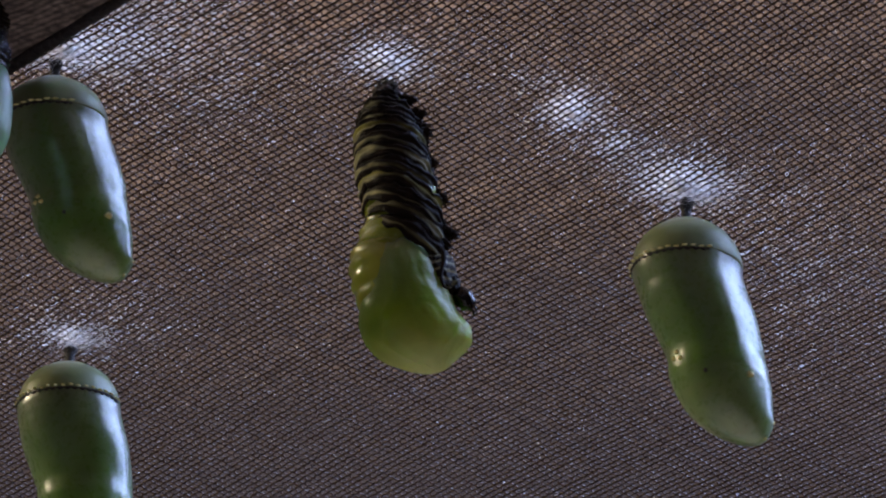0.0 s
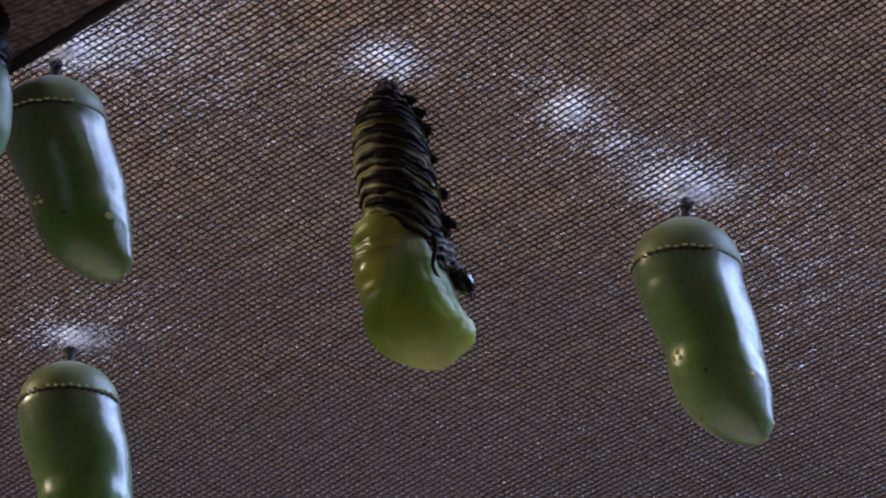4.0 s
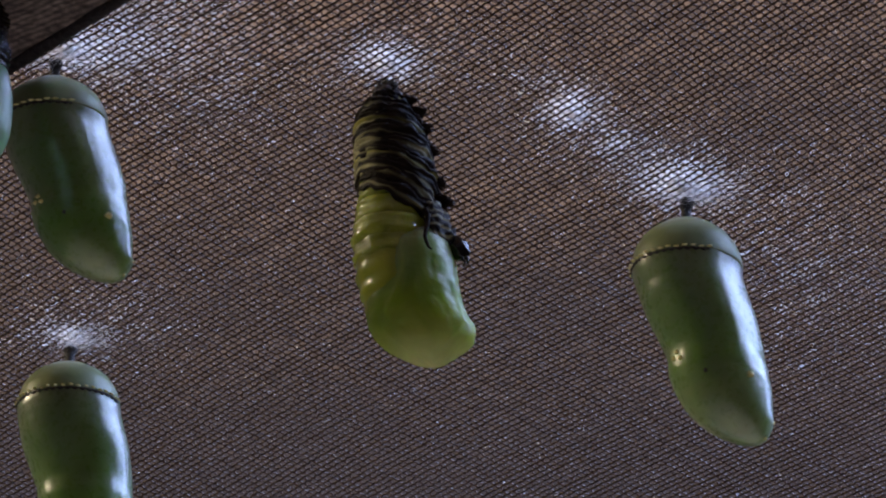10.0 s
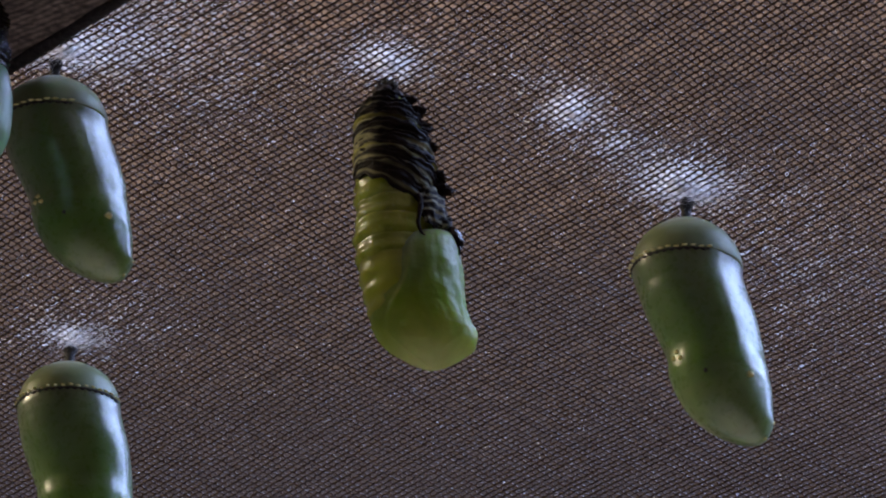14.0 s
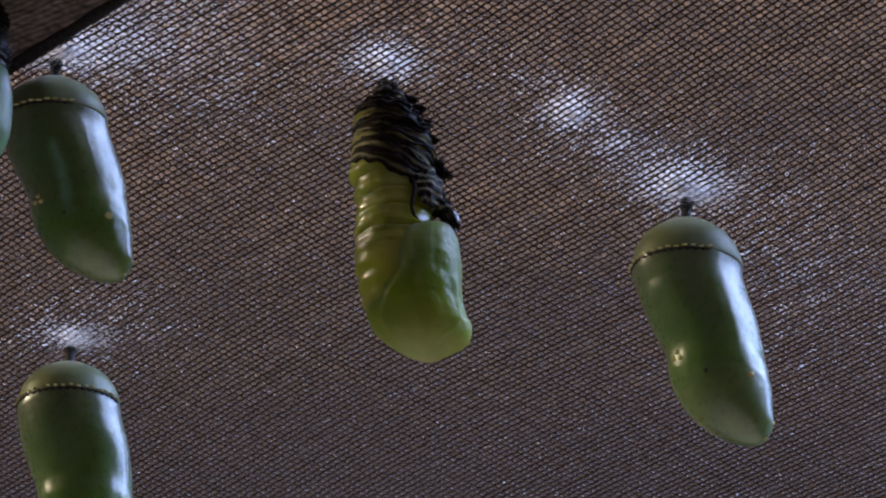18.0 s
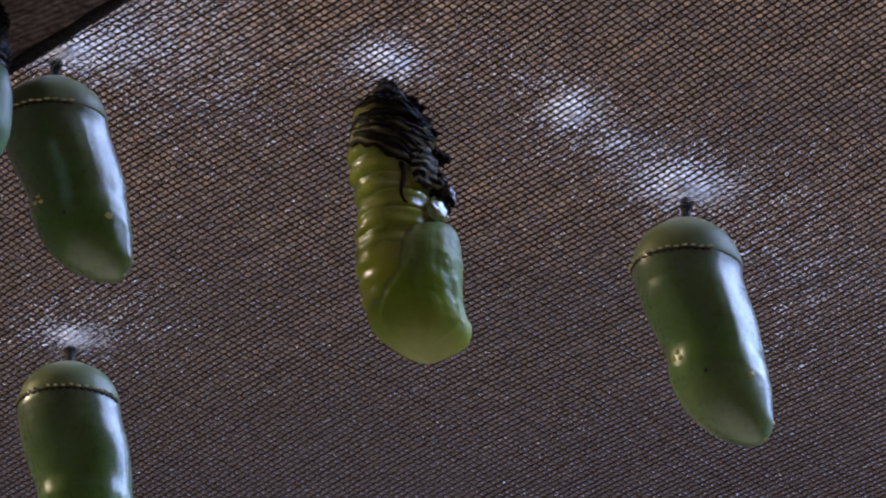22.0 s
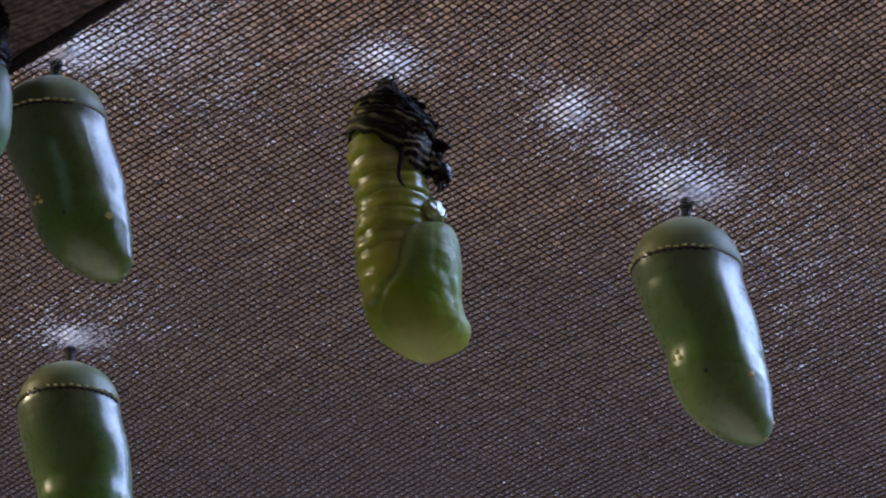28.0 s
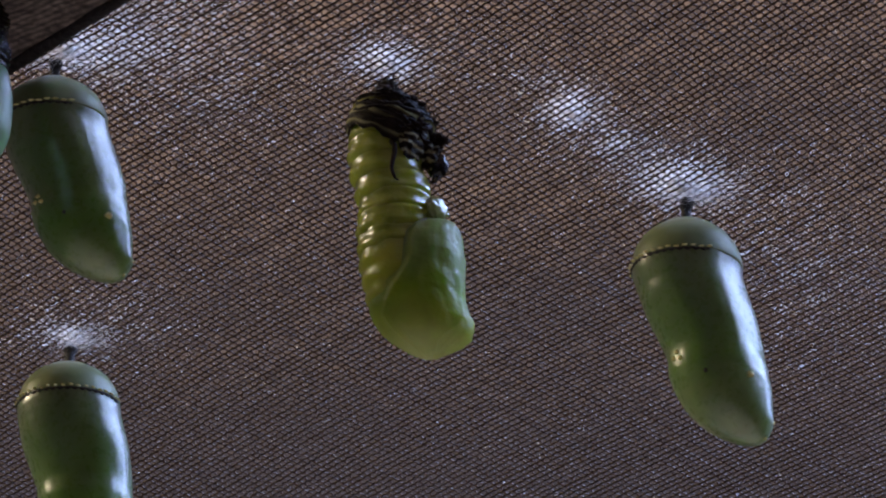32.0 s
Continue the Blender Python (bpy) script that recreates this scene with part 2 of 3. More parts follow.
class Form:
    """A hanging body by stations: depth below the hook, left, right, half thickness (in units of u metres)."""

    def __init__(self, rows, u, shift_y=0.0):
        self.d, self.l, self.r, self.t = (np.array([row[k] for row in rows], float) for k in range(4))
        self.u, self.sy = u, shift_y

    def at(self, d, a, out=0.0):
        lx, rx, ty = (float(smooth_at(self.d, v, d)) for v in (self.l, self.r, self.t))
        c, h = (lx + rx) / 2, (rx - lx) / 2
        return Vector((c + (h + out) * math.cos(a), self.sy + (ty + out) * math.sin(a), -d)) * self.u

    def mesh(self, name, mat, rings=48, segs=56, rough=0.0, seed=0.0, bulge=None):
        ds = self.d[0] + (self.d[-1] - self.d[0]) * (0.5 - 0.5 * np.cos(np.linspace(0, math.pi, rings)))
        verts, faces = [], []
        for d in ds:
            for k in range(segs):
                a = 2 * math.pi * k / segs
                p = self.at(d, a)
                q = Vector((math.cos(a), math.sin(a), 0))
                push = rough * self.u * noise.noise(p / self.u * 0.03 + Vector((seed, 0, 0)))
                if bulge:
                    push += self.u * bulge(d, a)
                verts.append(p + q * push)
        for i in range(rings - 1):
            for k in range(segs):
                faces.append((i * segs + k, i * segs + (k + 1) % segs, (i + 1) * segs + (k + 1) % segs, (i + 1) * segs + k))
        faces.append(tuple(range(segs)))
        faces.append(tuple(range((rings - 1) * segs, rings * segs)))
        return mesh_of(name, verts, faces, mat)


def tube(points, radii, sides=8, mat=None, name="tube"):
    """A rounded, tapering rod along the points."""
    pts = [Vector(p) for p in points]
    verts, faces = [], []
    for i, p in enumerate(pts):
        t = (pts[min(i + 1, len(pts) - 1)] - pts[max(i - 1, 0)]).normalized()
        n = t.orthogonal().normalized() if abs(t.x) > 0.9 else (Vector((1, 0, 0)) - t * t.x).normalized()
        b = t.cross(n)
        for k in range(sides):
            a = 2 * math.pi * k / sides
            verts.append(p + (n * math.cos(a) + b * math.sin(a)) * radii[i])
    for i in range(len(pts) - 1):
        for k in range(sides):
            faces.append((i * sides + k, i * sides + (k + 1) % sides, (i + 1) * sides + (k + 1) % sides, (i + 1) * sides + k))
    faces += [tuple(range(sides)), tuple(range((len(pts) - 1) * sides, len(pts) * sides))]
    return mesh_of(name, verts, faces, mat)


def blob(name, mat, rx, ry, rz, rough=0.0, seed=0.0, rings=14, segs=18, freq=2.0):
    """A lumpy rounded body about its own middle."""
    verts, faces = [Vector((0, 0, rz))], []
    for i in range(1, rings):
        b = math.pi * i / rings
        for k in range(segs):
            a = 2 * math.pi * k / segs
            q = Vector((math.sin(b) * math.cos(a), math.sin(b) * math.sin(a), math.cos(b)))
            f = 1 + rough * noise.noise(q * freq + Vector((seed, seed * 0.7, 0)))
            verts.append(Vector((q.x * rx, q.y * ry, q.z * rz)) * f)
    verts.append(Vector((0, 0, -rz)))
    for k in range(segs):
        faces.append((0, 1 + k, 1 + (k + 1) % segs))
        o = 1 + (rings - 2) * segs
        faces.append((len(verts) - 1, o + (k + 1) % segs, o + k))
    for i in range(rings - 2):
        for k in range(segs):
            o = 1 + i * segs
            faces.append((o + k, o + (k + 1) % segs, o + segs + (k + 1) % segs, o + segs + k))
    return mesh_of(name, verts, faces, mat)


F = 784 / math.tan(radians(6.43) / 2)
RIGHT, UP, AHEAD = (STILL.to_3x3() @ Vector(v) for v in ((1, 0, 0), (0, 1, 0), (0, 0, -1)))


def on_roof(x, y):
    """The place on the netting that lies x to the right and y down in the lens's view, and the size of one step there."""
    way = AHEAD + RIGHT * ((x - 784) / F) + UP * ((441 - y) / F)
    k = (PANEL_Z - EYE.z) / way.z
    return EYE + way * k, k / F


# ---- the room round the cage ----
def slab(name, x0, x1, y0, y1, z0, z1, mat, label, holes=()):
    """A wall, floor or ceiling of real thickness; holes: openings (y0, y1, z0, z1) through a wall that faces x."""
    def box(bm, a, b):
        m = Matrix.Translation((Vector(a) + Vector(b)) / 2) @ Matrix.Diagonal((*(Vector(b) - Vector(a)), 1))
        bmesh.ops.create_cube(bm, size=1, matrix=m)
    bm = bmesh.new()
    if holes:
        a0, a1, c0, c1 = holes
        box(bm, (x0, y0, z0), (x1, a0, z1)), box(bm, (x0, a1, z0), (x1, y1, z1))
        box(bm, (x0, a0, z0), (x1, a1, c0)), box(bm, (x0, a0, c1), (x1, a1, z1))
    else:
        box(bm, (x0, y0, z0), (x1, y1, z1))
    me = bpy.data.meshes.new(name)
    bm.to_mesh(me)
    bm.free()
    me.materials.append(mat)
    return tagged(new(name, me), label, "wall", kind="structure")


slab("floor", -1.6, 1.6, -1.7, 1.7, -0.1, 0.0, BOARDS, "pale wooden floor of the dim room")
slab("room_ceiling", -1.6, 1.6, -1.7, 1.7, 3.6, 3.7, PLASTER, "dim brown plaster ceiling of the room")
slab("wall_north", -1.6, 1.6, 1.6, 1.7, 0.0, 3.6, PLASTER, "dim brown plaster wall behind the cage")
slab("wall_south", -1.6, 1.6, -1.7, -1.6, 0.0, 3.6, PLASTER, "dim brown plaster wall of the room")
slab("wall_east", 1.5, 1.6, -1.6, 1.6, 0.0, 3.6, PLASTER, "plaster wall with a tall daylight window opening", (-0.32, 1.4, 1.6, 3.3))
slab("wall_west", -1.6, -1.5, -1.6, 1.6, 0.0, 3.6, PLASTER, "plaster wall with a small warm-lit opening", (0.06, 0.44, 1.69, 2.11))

# ---- the netting roof of the cage ----
STEP = 0.00101                     # width of a hole of the netting
A_STRONG, A_CROSS = radians(-54), radians(57)
X0, X1, Y0, Y1 = -0.13, 0.13, -0.088, 0.098
HEM_A, HEM_B = on_roof(-52, 140)[0], on_roof(208, -20)[0]       # edge of the cloth border
HEM_T = (HEM_B - HEM_A).normalized()
HEM_N = Vector((-HEM_T.y, HEM_T.x, 0))
if HEM_N.y > 0:
    HEM_N = -HEM_N                 # points to the border's side, towards the lens


def netting():
    """Two crossing families of wavy threads, joined where they meet."""
    sides = 4
    verts, faces, slots = [], [], []
    for fam, (ang, other, rad, wave) in enumerate(((A_STRONG, A_CROSS, 0.000125, 0.00007), (A_CROSS, A_STRONG, 0.000115, 0.00008))):
        t = np.array((math.cos(ang), math.sin(ang)))
        n = np.array((-t[1], t[0]))
        skew = abs(math.sin(other - ang))
        half = STEP / skew / 2
        for j in range(-220, 221):
            c = n * STEP * j
            s = np.arange(-0.165, 0.165, half)
            bend = 0.0016 * np.sin(s * 23 + fam * 2 + j * 0.011) + 0.0006 * np.sin(s * 61 + j * 0.02 + fam)
            i = np.arange(len(s))
            zig = wave * np.where(i % 2 == 0, 1.0, -1.0) * np.where((i // 2 + j) % 2 == 0, 1.0, 0.7)
            off = bend + zig + np.random.normal(0, 0.000055, len(s))
            x, y = c[0] + t[0] * s + n[0] * off, c[1] + t[1] * s + n[1] * off
            inside = (x > X0) & (x < X1) & (y > Y0) & (y < Y1)
            inside &= (x - HEM_A.x) * HEM_N.x + (y - HEM_A.y) * HEM_N.y < 0.001
            if inside.sum() < 3:
                continue
            k = np.nonzero(inside)[0]
            k = np.arange(k[0], k[-1] + 1)
            r = rad * (0.85 + 0.3 * np.random.rand())
            zc = PANEL_Z + (0.00005 if fam else -0.00005)
            base = len(verts)
            for p in k:
                for q in range(sides):
                    a = 2 * math.pi * q / sides + 0.78
                    w, h = r * math.cos(a), r * math.sin(a)
                    verts.append((x[p] + n[0] * w, y[p] + n[1] * w, zc + h))
            for p in range(len(k) - 1):
                o = base + p * sides
                for q in range(sides):
                    faces.append((o + q, o + (q + 1) % sides, o + sides + (q + 1) % sides, o + sides + q))
                    slots.append(fam)
    me = bpy.data.meshes.new("ceiling")
    me.from_pydata(verts, [], faces)
    me.materials.append(THREAD)
    me.materials.append(CROSS)
    me.polygons.foreach_set("material_index", slots)
    me.polygons.foreach_set("use_smooth", [True] * len(me.polygons))
    return tagged(new("ceiling", me), "dark woven netting roof of a rearing cage", "netting", kind="structure")


netting()


def film():
    """The added sheet that brightens the holes, a hair above the threads, with slight folds."""
    nx, ny = 260, 186
    verts, faces, thick = [], [], []
    # thinner round the pads, so that more light gets to the silk
    gaps = [(on_roof(*at)[0], reach) for at, reach in (((118, 88), 0.004), ((190, 70), 0.003), ((112, 596), 0.0035), ((680, 112), 0.0038), ((1206, 330), 0.0042), ((1120, 275), 0.004), ((1012, 199), 0.0022))]
    for j in range(ny + 1):
        for i in range(nx + 1):
            x, y = X0 + (X1 - X0) * i / nx, Y0 + (Y1 - Y0) * j / ny
            verts.append((x, y, PANEL_Z + 0.00035 + 0.0001 * noise.noise(Vector((x, y, 0)) * 300)))
            full = 1.0
            for p, reach in gaps:
                full *= 1 - 0.52 * math.exp(-((x - p.x) ** 2 + ((y - p.y) / 1.8) ** 2) / reach ** 2)
            thick.append(full)
    for j in range(ny):
        for i in range(nx):
            o = j * (nx + 1) + i
            faces.append((o, o + 1, o + nx + 2, o + nx + 1))
    me = mesh_of("hole_backing", verts, faces, FILM)
    me.attributes.new("thick", "FLOAT", "POINT").data.foreach_set("value", thick)
    return tagged(new("hole_backing", me), "thin greyish sheet added to brighten the holes of the netting", "silk", kind="stuff")


film()


def border():
    """The doubled cloth border with a rolled seam, sewn to the netting."""
    ob = tagged(new("cloth_border"), "black cloth border sewn along the netting roof", "border", kind="structure")
    nu, nv = 60, 24
    verts, faces = [], []
    for j in range(nv + 1):
        for i in range(nu + 1):
            p = HEM_A + HEM_T * (-0.05 + 0.16 * i / nu) + HEM_N * (0.05 * j / nv)
            z = PANEL_Z - 0.0012 + 0.0004 * noise.noise(p * 150) - 0.0008 * math.exp(-j * 0.9)
            verts.append((p.x, p.y, z))
    m = len(verts)
    verts += [(v[0], v[1], PANEL_Z + 0.0014) for v in verts[:m]]
    for j in range(nv):
        for i in range(nu):
            o = j * (nu + 1) + i
            faces.append((o, o + 1, o + nu + 2, o + nu + 1))
            faces.append((m + o, m + o + nu + 1, m + o + nu + 2, m + o + 1))
    for i in range(nu):
        faces.append((i, m + i, m + i + 1, i + 1))
        o = nv * (nu + 1) + i
        faces.append((o, o + 1, m + o + 1, m + o))
    part("cloth", mesh_of("cloth", verts, faces, BORDER), ob)
    pts = [HEM_A + HEM_T * (-0.05 + 0.16 * i / 80) + HEM_N * 0.0003 + Vector((0, 0, -0.0017)) for i in range(81)]
    part("seam", tube(pts, [0.0008 + 0.00004 * math.sin(i * 1.9) for i in range(81)], 8, SEAM, "seam"), ob, "thick rolled black seam")
    return ob


border()


# ---- silk ----
PADS = [((99, 100), 1.3, True), ((125, 606), 1.1, True), ((694, 120), 1.2, False), ((1217, 345), 1.3, True), ((1020, 207), 0.8, False)]


def silk_pads():
    for (x, y), size, fluffy in PADS:
        p, u = on_roof(x, y)
        verts, faces = [], []
        for f in range(120):
            a, rr = random.uniform(0, 6.283), abs(random.gauss(0, 0.55)) * 0.0021 * size
            c = Vector((p.x + rr * math.cos(a), p.y + rr * 1.6 * math.sin(a), PANEL_Z + random.uniform(-0.0001 if y < 125 else -0.0005, 0.0008)))
            d = Vector((random.gauss(0, 1), random.gauss(0, 1), random.gauss(0, 0.2))).normalized()
            ln = random.uniform(0.0006, 0.0022) * size
            add_fibre(verts, faces, c, d, ln, random.uniform(0.000004, 0.000009))
        if fluffy:
            q, _ = on_roof(x + 14, y - 12)
            for f in range(300):
                c = Vector((q.x + random.gauss(0, 0.0009), q.y + random.gauss(0, 0.0009), PANEL_Z - abs(random.gauss(0, 0.0007))))
                d = Vector((random.gauss(0, 1), random.gauss(0, 1), random.gauss(0, 0.7))).normalized()
                add_fibre(verts, faces, c, d, random.uniform(0.0006, 0.002), random.uniform(0.000004, 0.000008))
            # a thin veil of it spread under the threads
            for f in range(520):
                c = Vector((q.x + random.gauss(0, 0.0024), q.y + random.gauss(0, 0.002), PANEL_Z - 0.0002 - abs(random.gauss(0, 0.0002))))
                d = Vector((random.gauss(0, 1), random.gauss(0, 1), random.gauss(0, 0.1))).normalized()
                add_fibre(verts, faces, c, d, random.uniform(0.0008, 0.0026), random.uniform(0.000003, 0.000006))
        me = mesh_of("silk_pad", verts, faces, SILK)
        tagged(new("silk_pad", me), "small white silk pad spun on the dark netting", "silk", "silk pads")


def add_fibre(verts, faces, c, d, ln, r):
    side = d.cross(Vector((0, 0, 1)))
    if side.length < 1e-6:
        side = Vector((1, 0, 0))
    side.normalize()
    up = side.cross(d)
    lean = random.gauss(0, 0.6)
    bend = random.gauss(0, 0.18) * ln
    o = len(verts)
    for i in range(4):
        s = i / 3 - 0.5
        q = c + d * ln * s + side * bend * (4 * s * s - 1)
        verts += [q + (side + up * lean) * r, q - (side + up * lean) * r]
    for i in range(3):
        faces.append((o + i * 2, o + i * 2 + 1, o + i * 2 + 3, o + i * 2 + 2))


def silk_threads():
    """Loose silk laid over the netting round the pads and along the caterpillars' ways."""
    verts, faces = [], []
    clouds = [((672, 104), 62, 30, 2600), ((690, 120), 30, 14, 1500), ((1006, 190), 36, 26, 1500), ((1018, 207), 20, 10, 900),
              ((1194, 320), 44, 26, 2200), ((1208, 336), 30, 14, 2000), ((930, 140), 70, 36, 800), ((1090, 258), 75, 40, 1500),
              ((118, 90), 50, 24, 3200), ((200, 60), 90, 60, 4600), ((330, 60), 100, 50, 2600), ((340, 130), 110, 90, 2400), ((108, 592), 50, 24, 500), ((190, 575), 100, 50, 900),
              ((1450, 480), 110, 110, 2400), ((1300, 380), 80, 60, 1100), ((780, 60), 130, 50, 800), ((330, 320), 240, 180, 2200),
              ((700, 760), 300, 120, 350), ((1350, 650), 200, 200, 800), ((500, 60), 160, 60, 1100), ((784, 441), 460, 280, 3000)]
    for (x, y), sx, sy, count in clouds:
        for f in range(count):
            reach = random.uniform(0.1, 1.6) if sx < 80 else 1.0
            p, u = on_roof(x + reach * random.gauss(0, sx), y + reach * random.gauss(0, sy))
            if (p - HEM_A).dot(HEM_N) > -0.001 or not (X0 < p.x < X1 and Y0 < p.y < Y1):
                continue
            a = random.gauss(A_STRONG, 0.5) if random.random() < 0.6 else random.uniform(0, 3.1416)
            if sx < 55 and random.random() < 0.6:
                a = math.atan2(p.y - on_roof(x, y)[0].y, p.x - on_roof(x, y)[0].x) + random.gauss(0, 0.25)
            d = Vector((math.cos(a), math.sin(a), random.gauss(0, 0.02)))
            c = Vector((p.x, p.y, PANEL_Z + random.uniform(-0.0001, 0.0007)))
            ln, fat = (random.uniform(0.0005, 0.002), 1.7) if sx < 60 else (random.uniform(0.0004, 0.0015), 1.0) if sx < 120 and count != 800 else (random.uniform(0.00015, 0.0006), 1.5)
            add_fibre(verts, faces, c, d, ln, fat * 0.0000045 + 0.0000055 * random.random() ** 2 + (0.000012 if random.random() < (0.015 if sx < 60 else 0.05) else 0.0))
    slots = [0] * len(faces)
    # tiny half-metallic facets, added only to make glints of the window on the netting
    for x, y, sx, sy, count in ((200, 450, 170, 110, 600), (1480, 480, 90, 120, 600), (300, 130, 150, 70, 500), (1150, 290, 110, 60, 200), (784, 441, 450, 260, 900)):
        for f in range(count):
            p, u = on_roof(random.gauss(x, sx), random.gauss(y, sy))
            if (p - HEM_A).dot(HEM_N) > -0.001 or not (X0 < p.x < X1 and Y0 < p.y < Y1):
                continue
            n = Vector((random.gauss(0, 1), random.gauss(0, 1), random.gauss(0, 1))).normalized()
            a = n.orthogonal().normalized() * random.uniform(0.00004, 0.00009)
            b = n.cross(a).normalized() * random.uniform(0.00003, 0.00006)
            c, o = Vector((p.x, p.y, PANEL_Z - 0.00016)), len(verts)
            verts += [c - a, c - b, c + a, c + b, c + n * 0.00003]
            faces += [(o, o + 1, o + 4), (o + 1, o + 2, o + 4), (o + 2, o + 3, o + 4), (o + 3, o, o + 4)]
            slots += [1] * 4
    me = mesh_of("silk_threads", verts, faces, [SILK, GLINT], slots)
    tagged(new("silk_threads", me), "fine loose white silk threads laid over the dark netting", "silk", kind="stuff")


silk_pads()
silk_threads()

# ---- finished chrysalises ----
SHELL = [(47, -9, 5, 6), (51, -37, 31, 34), (60, -54, 47, 50), (75, -74, 67, 70), (95, -89, 83, 86), (115, -97, 92, 94), (138, -100, 97, 98),
         (152, -98, 98.5, 97.5), (163, -95, 101, 97), (218, -78, 118, 95), (274, -53, 131, 89), (318, -38, 136, 84), (340, -37, 139, 83), (362, -30, 142, 81),
         (384, -20, 144, 77), (412, -3, 145, 68), (434, 18, 146, 57), (450, 40, 141, 46), (467, 74, 131, 27), (474, 98, 118, 10)]
COLLAR = 138


def chrysalis(hook, tall, wide, turn, label, seed, flat, neck=0.0, aim=-0.56):
    place, u = on_roof(*hook)
    ob = tagged(new("chrysalis"), label, "chrysalis", "hanging chrysalises")
    ob.matrix_world = Matrix.Translation((place.x, place.y, PANEL_Z)) @ pose(0, 0, 0, 0, 0, turn)
    # a cap that is narrower than the shoulders under it
    shape = [(d, *(v * (1 - neck * float(np.interp(d, [138, 190], [1, -0.25]))) for v in (l, r, t))) for d, l, r, t in SHELL]
    rows = [(d * tall, l * wide, r * wide, t * wide) for d, l, r, t in shape]
    form = Form(rows, u)

    def swell(d, a):
        d = d / tall
        s = 1.0 if d > COLLAR else 0.0
        lobe = 0.8 * math.exp(-((d - 320) / 9) ** 2) * math.exp(-((a - math.pi * 1.08) / 0.5) ** 2)
        seg = -1.0 * s * (math.exp(-((d - 185) / 6) ** 2) + math.exp(-((d - 228) / 6) ** 2)) * (0.3 - 0.3 * math.cos(a))
        cut = -1.0 * math.exp(-((d - 352) / 8) ** 2) * (0.5 + 0.5 * math.cos(a - math.pi * 1.6))
        turned = (a + math.pi) % (2 * math.pi) - math.pi
        # the folded wings' veins make the flat flank wander, and a hem crosses it low down
        wander = 0.07 * noise.noise(Vector((d * 0.035, seed * 3.1, 0.4))) + 0.03 * noise.noise(Vector((d * 0.11, seed * 2.3, 1.4)))
        hem = 1.3 * math.exp(-((d - 352 - 46 * (turned + 1.0)) / 7) ** 2) * math.exp(-((turned + 0.75) / 0.5) ** 2)
        vein = 0.22 * math.sin(turned * 26 + d * 0.02) * math.exp(-((turned + 1.1) / 0.6) ** 2) / (1 + math.exp(-(d - 170) / 14)) / (1 + math.exp((d - 330) / 9))
        facet = hem + vein - flat * math.exp(-((turned - aim + wander) / 0.5) ** 2) / (1 + math.exp(-(d - 150) / 14)) / (1 + math.exp((d - 322) / 9))
        return (lobe + seg + cut + facet) * wide
    n = wide * (1 - neck)
    low = Form([(124 * tall, -80 * n, 77 * n, 78 * n), (131 * tall, -95 * n, 92 * n, 94 * n)] + [row for row in rows if row[0] >= COLLAR * tall - 0.01], u)
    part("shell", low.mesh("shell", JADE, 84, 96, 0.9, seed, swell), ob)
    top = Form([row for row in rows if row[0] <= COLLAR * tall + 0.01] + [(139.5 * tall, -99.5 * n, 96.5 * n, 97.5 * n), (141 * tall, -78 * n, 75 * n, 76 * n)], u)
    part("cap", top.mesh("cap", CAP, 40, 96, 1.0, seed + 4), ob, "pale grey-green domed cap")
    s = u * wide
    # hook that hangs in the silk
    pts = [(x * s, y * s, -d * tall * u) for x, y, d in ((0, 0, -1), (0, 0, 6), (0, 0, 12), (-2, 0, 22), (-2, 0, 40), (-2, 0, 54))]
    part("stalk", tube(pts, [r * s for r in (9, 14, 12, 9, 9, 12)], 12, STALK, "stalk"), ob, "short black stalk with a knob")
    # raised collar with gold beads
    count = 22
    angles = [math.pi * (0.62 + 1.0 * i / (count - 1)) for i in range(count)]
    fine = np.linspace(angles[0], angles[-1], 4 * count)
    path = [form.at(COLLAR * tall + 3.2 + 1.2 * math.cos(q * math.pi / 2), a, 0.0) for q, a in enumerate(fine)]
    part("dark_line", tube(path, [(2.2 + 0.9 * math.cos(q * math.pi / 2)) * s for q in range(4 * count)], 6, STALK, "dark_line"), ob, "black line under the gold beads")
    bead = blob("bead", GOLD, 5.6 * s, 3.4 * s, 1.8 * s, 0.6, seed, 6, 8)
    for i, a in enumerate(angles):
        part("bead", bead, ob, at=Matrix.Translation(form.at((COLLAR - 2) * tall + 1.2 * math.sin(i * 2.3), a, 1.4)))
    spot = blob("gold_spot", GOLD, 7.5 * s, 6.5 * s, 6.0 * s, 0.5, seed, 8, 10)
    for d, a in () if turn else ((319, math.pi * 1.19), (332, math.pi * 1.22), (328, math.pi * 1.15), (370, math.pi * 1.68), (436, math.pi * 1.97), (466, math.pi * 1.9)):
        part("gold_spot", spot, ob, at=Matrix.Translation(form.at(d * tall, a, -1.0)) @ Matrix.Scale(0.5 if d > 400 else 0.75 if d < 350 else 1.0, 4))
    if not turn:
        part("black_spot", blob("black_spot", STALK, 4.5 * s, 3 * s, 4.5 * s, 0.3, seed, 8, 10), ob,
             at=Matrix.Translation(form.at(365 * tall, math.pi * 1.38, -1.6)))
    return ob


chrysalis((1216, 352), 1.0, 1.0, 0, "smooth jade-green chrysalis with gold beads and a black spot", 1.0, 10.4, 0.0, -0.52)
chrysalis((99, 107), 0.905, 0.98, 0, "jade-green chrysalis hanging near the black cloth border", 2.0, 6.2, 0.0, -0.66)
chrysalis((125, 613), 0.85, 0.975, 52, "jade-green chrysalis hanging with its gold-beaded back forward", 3.0, 3.8, 0.05, -1.3)


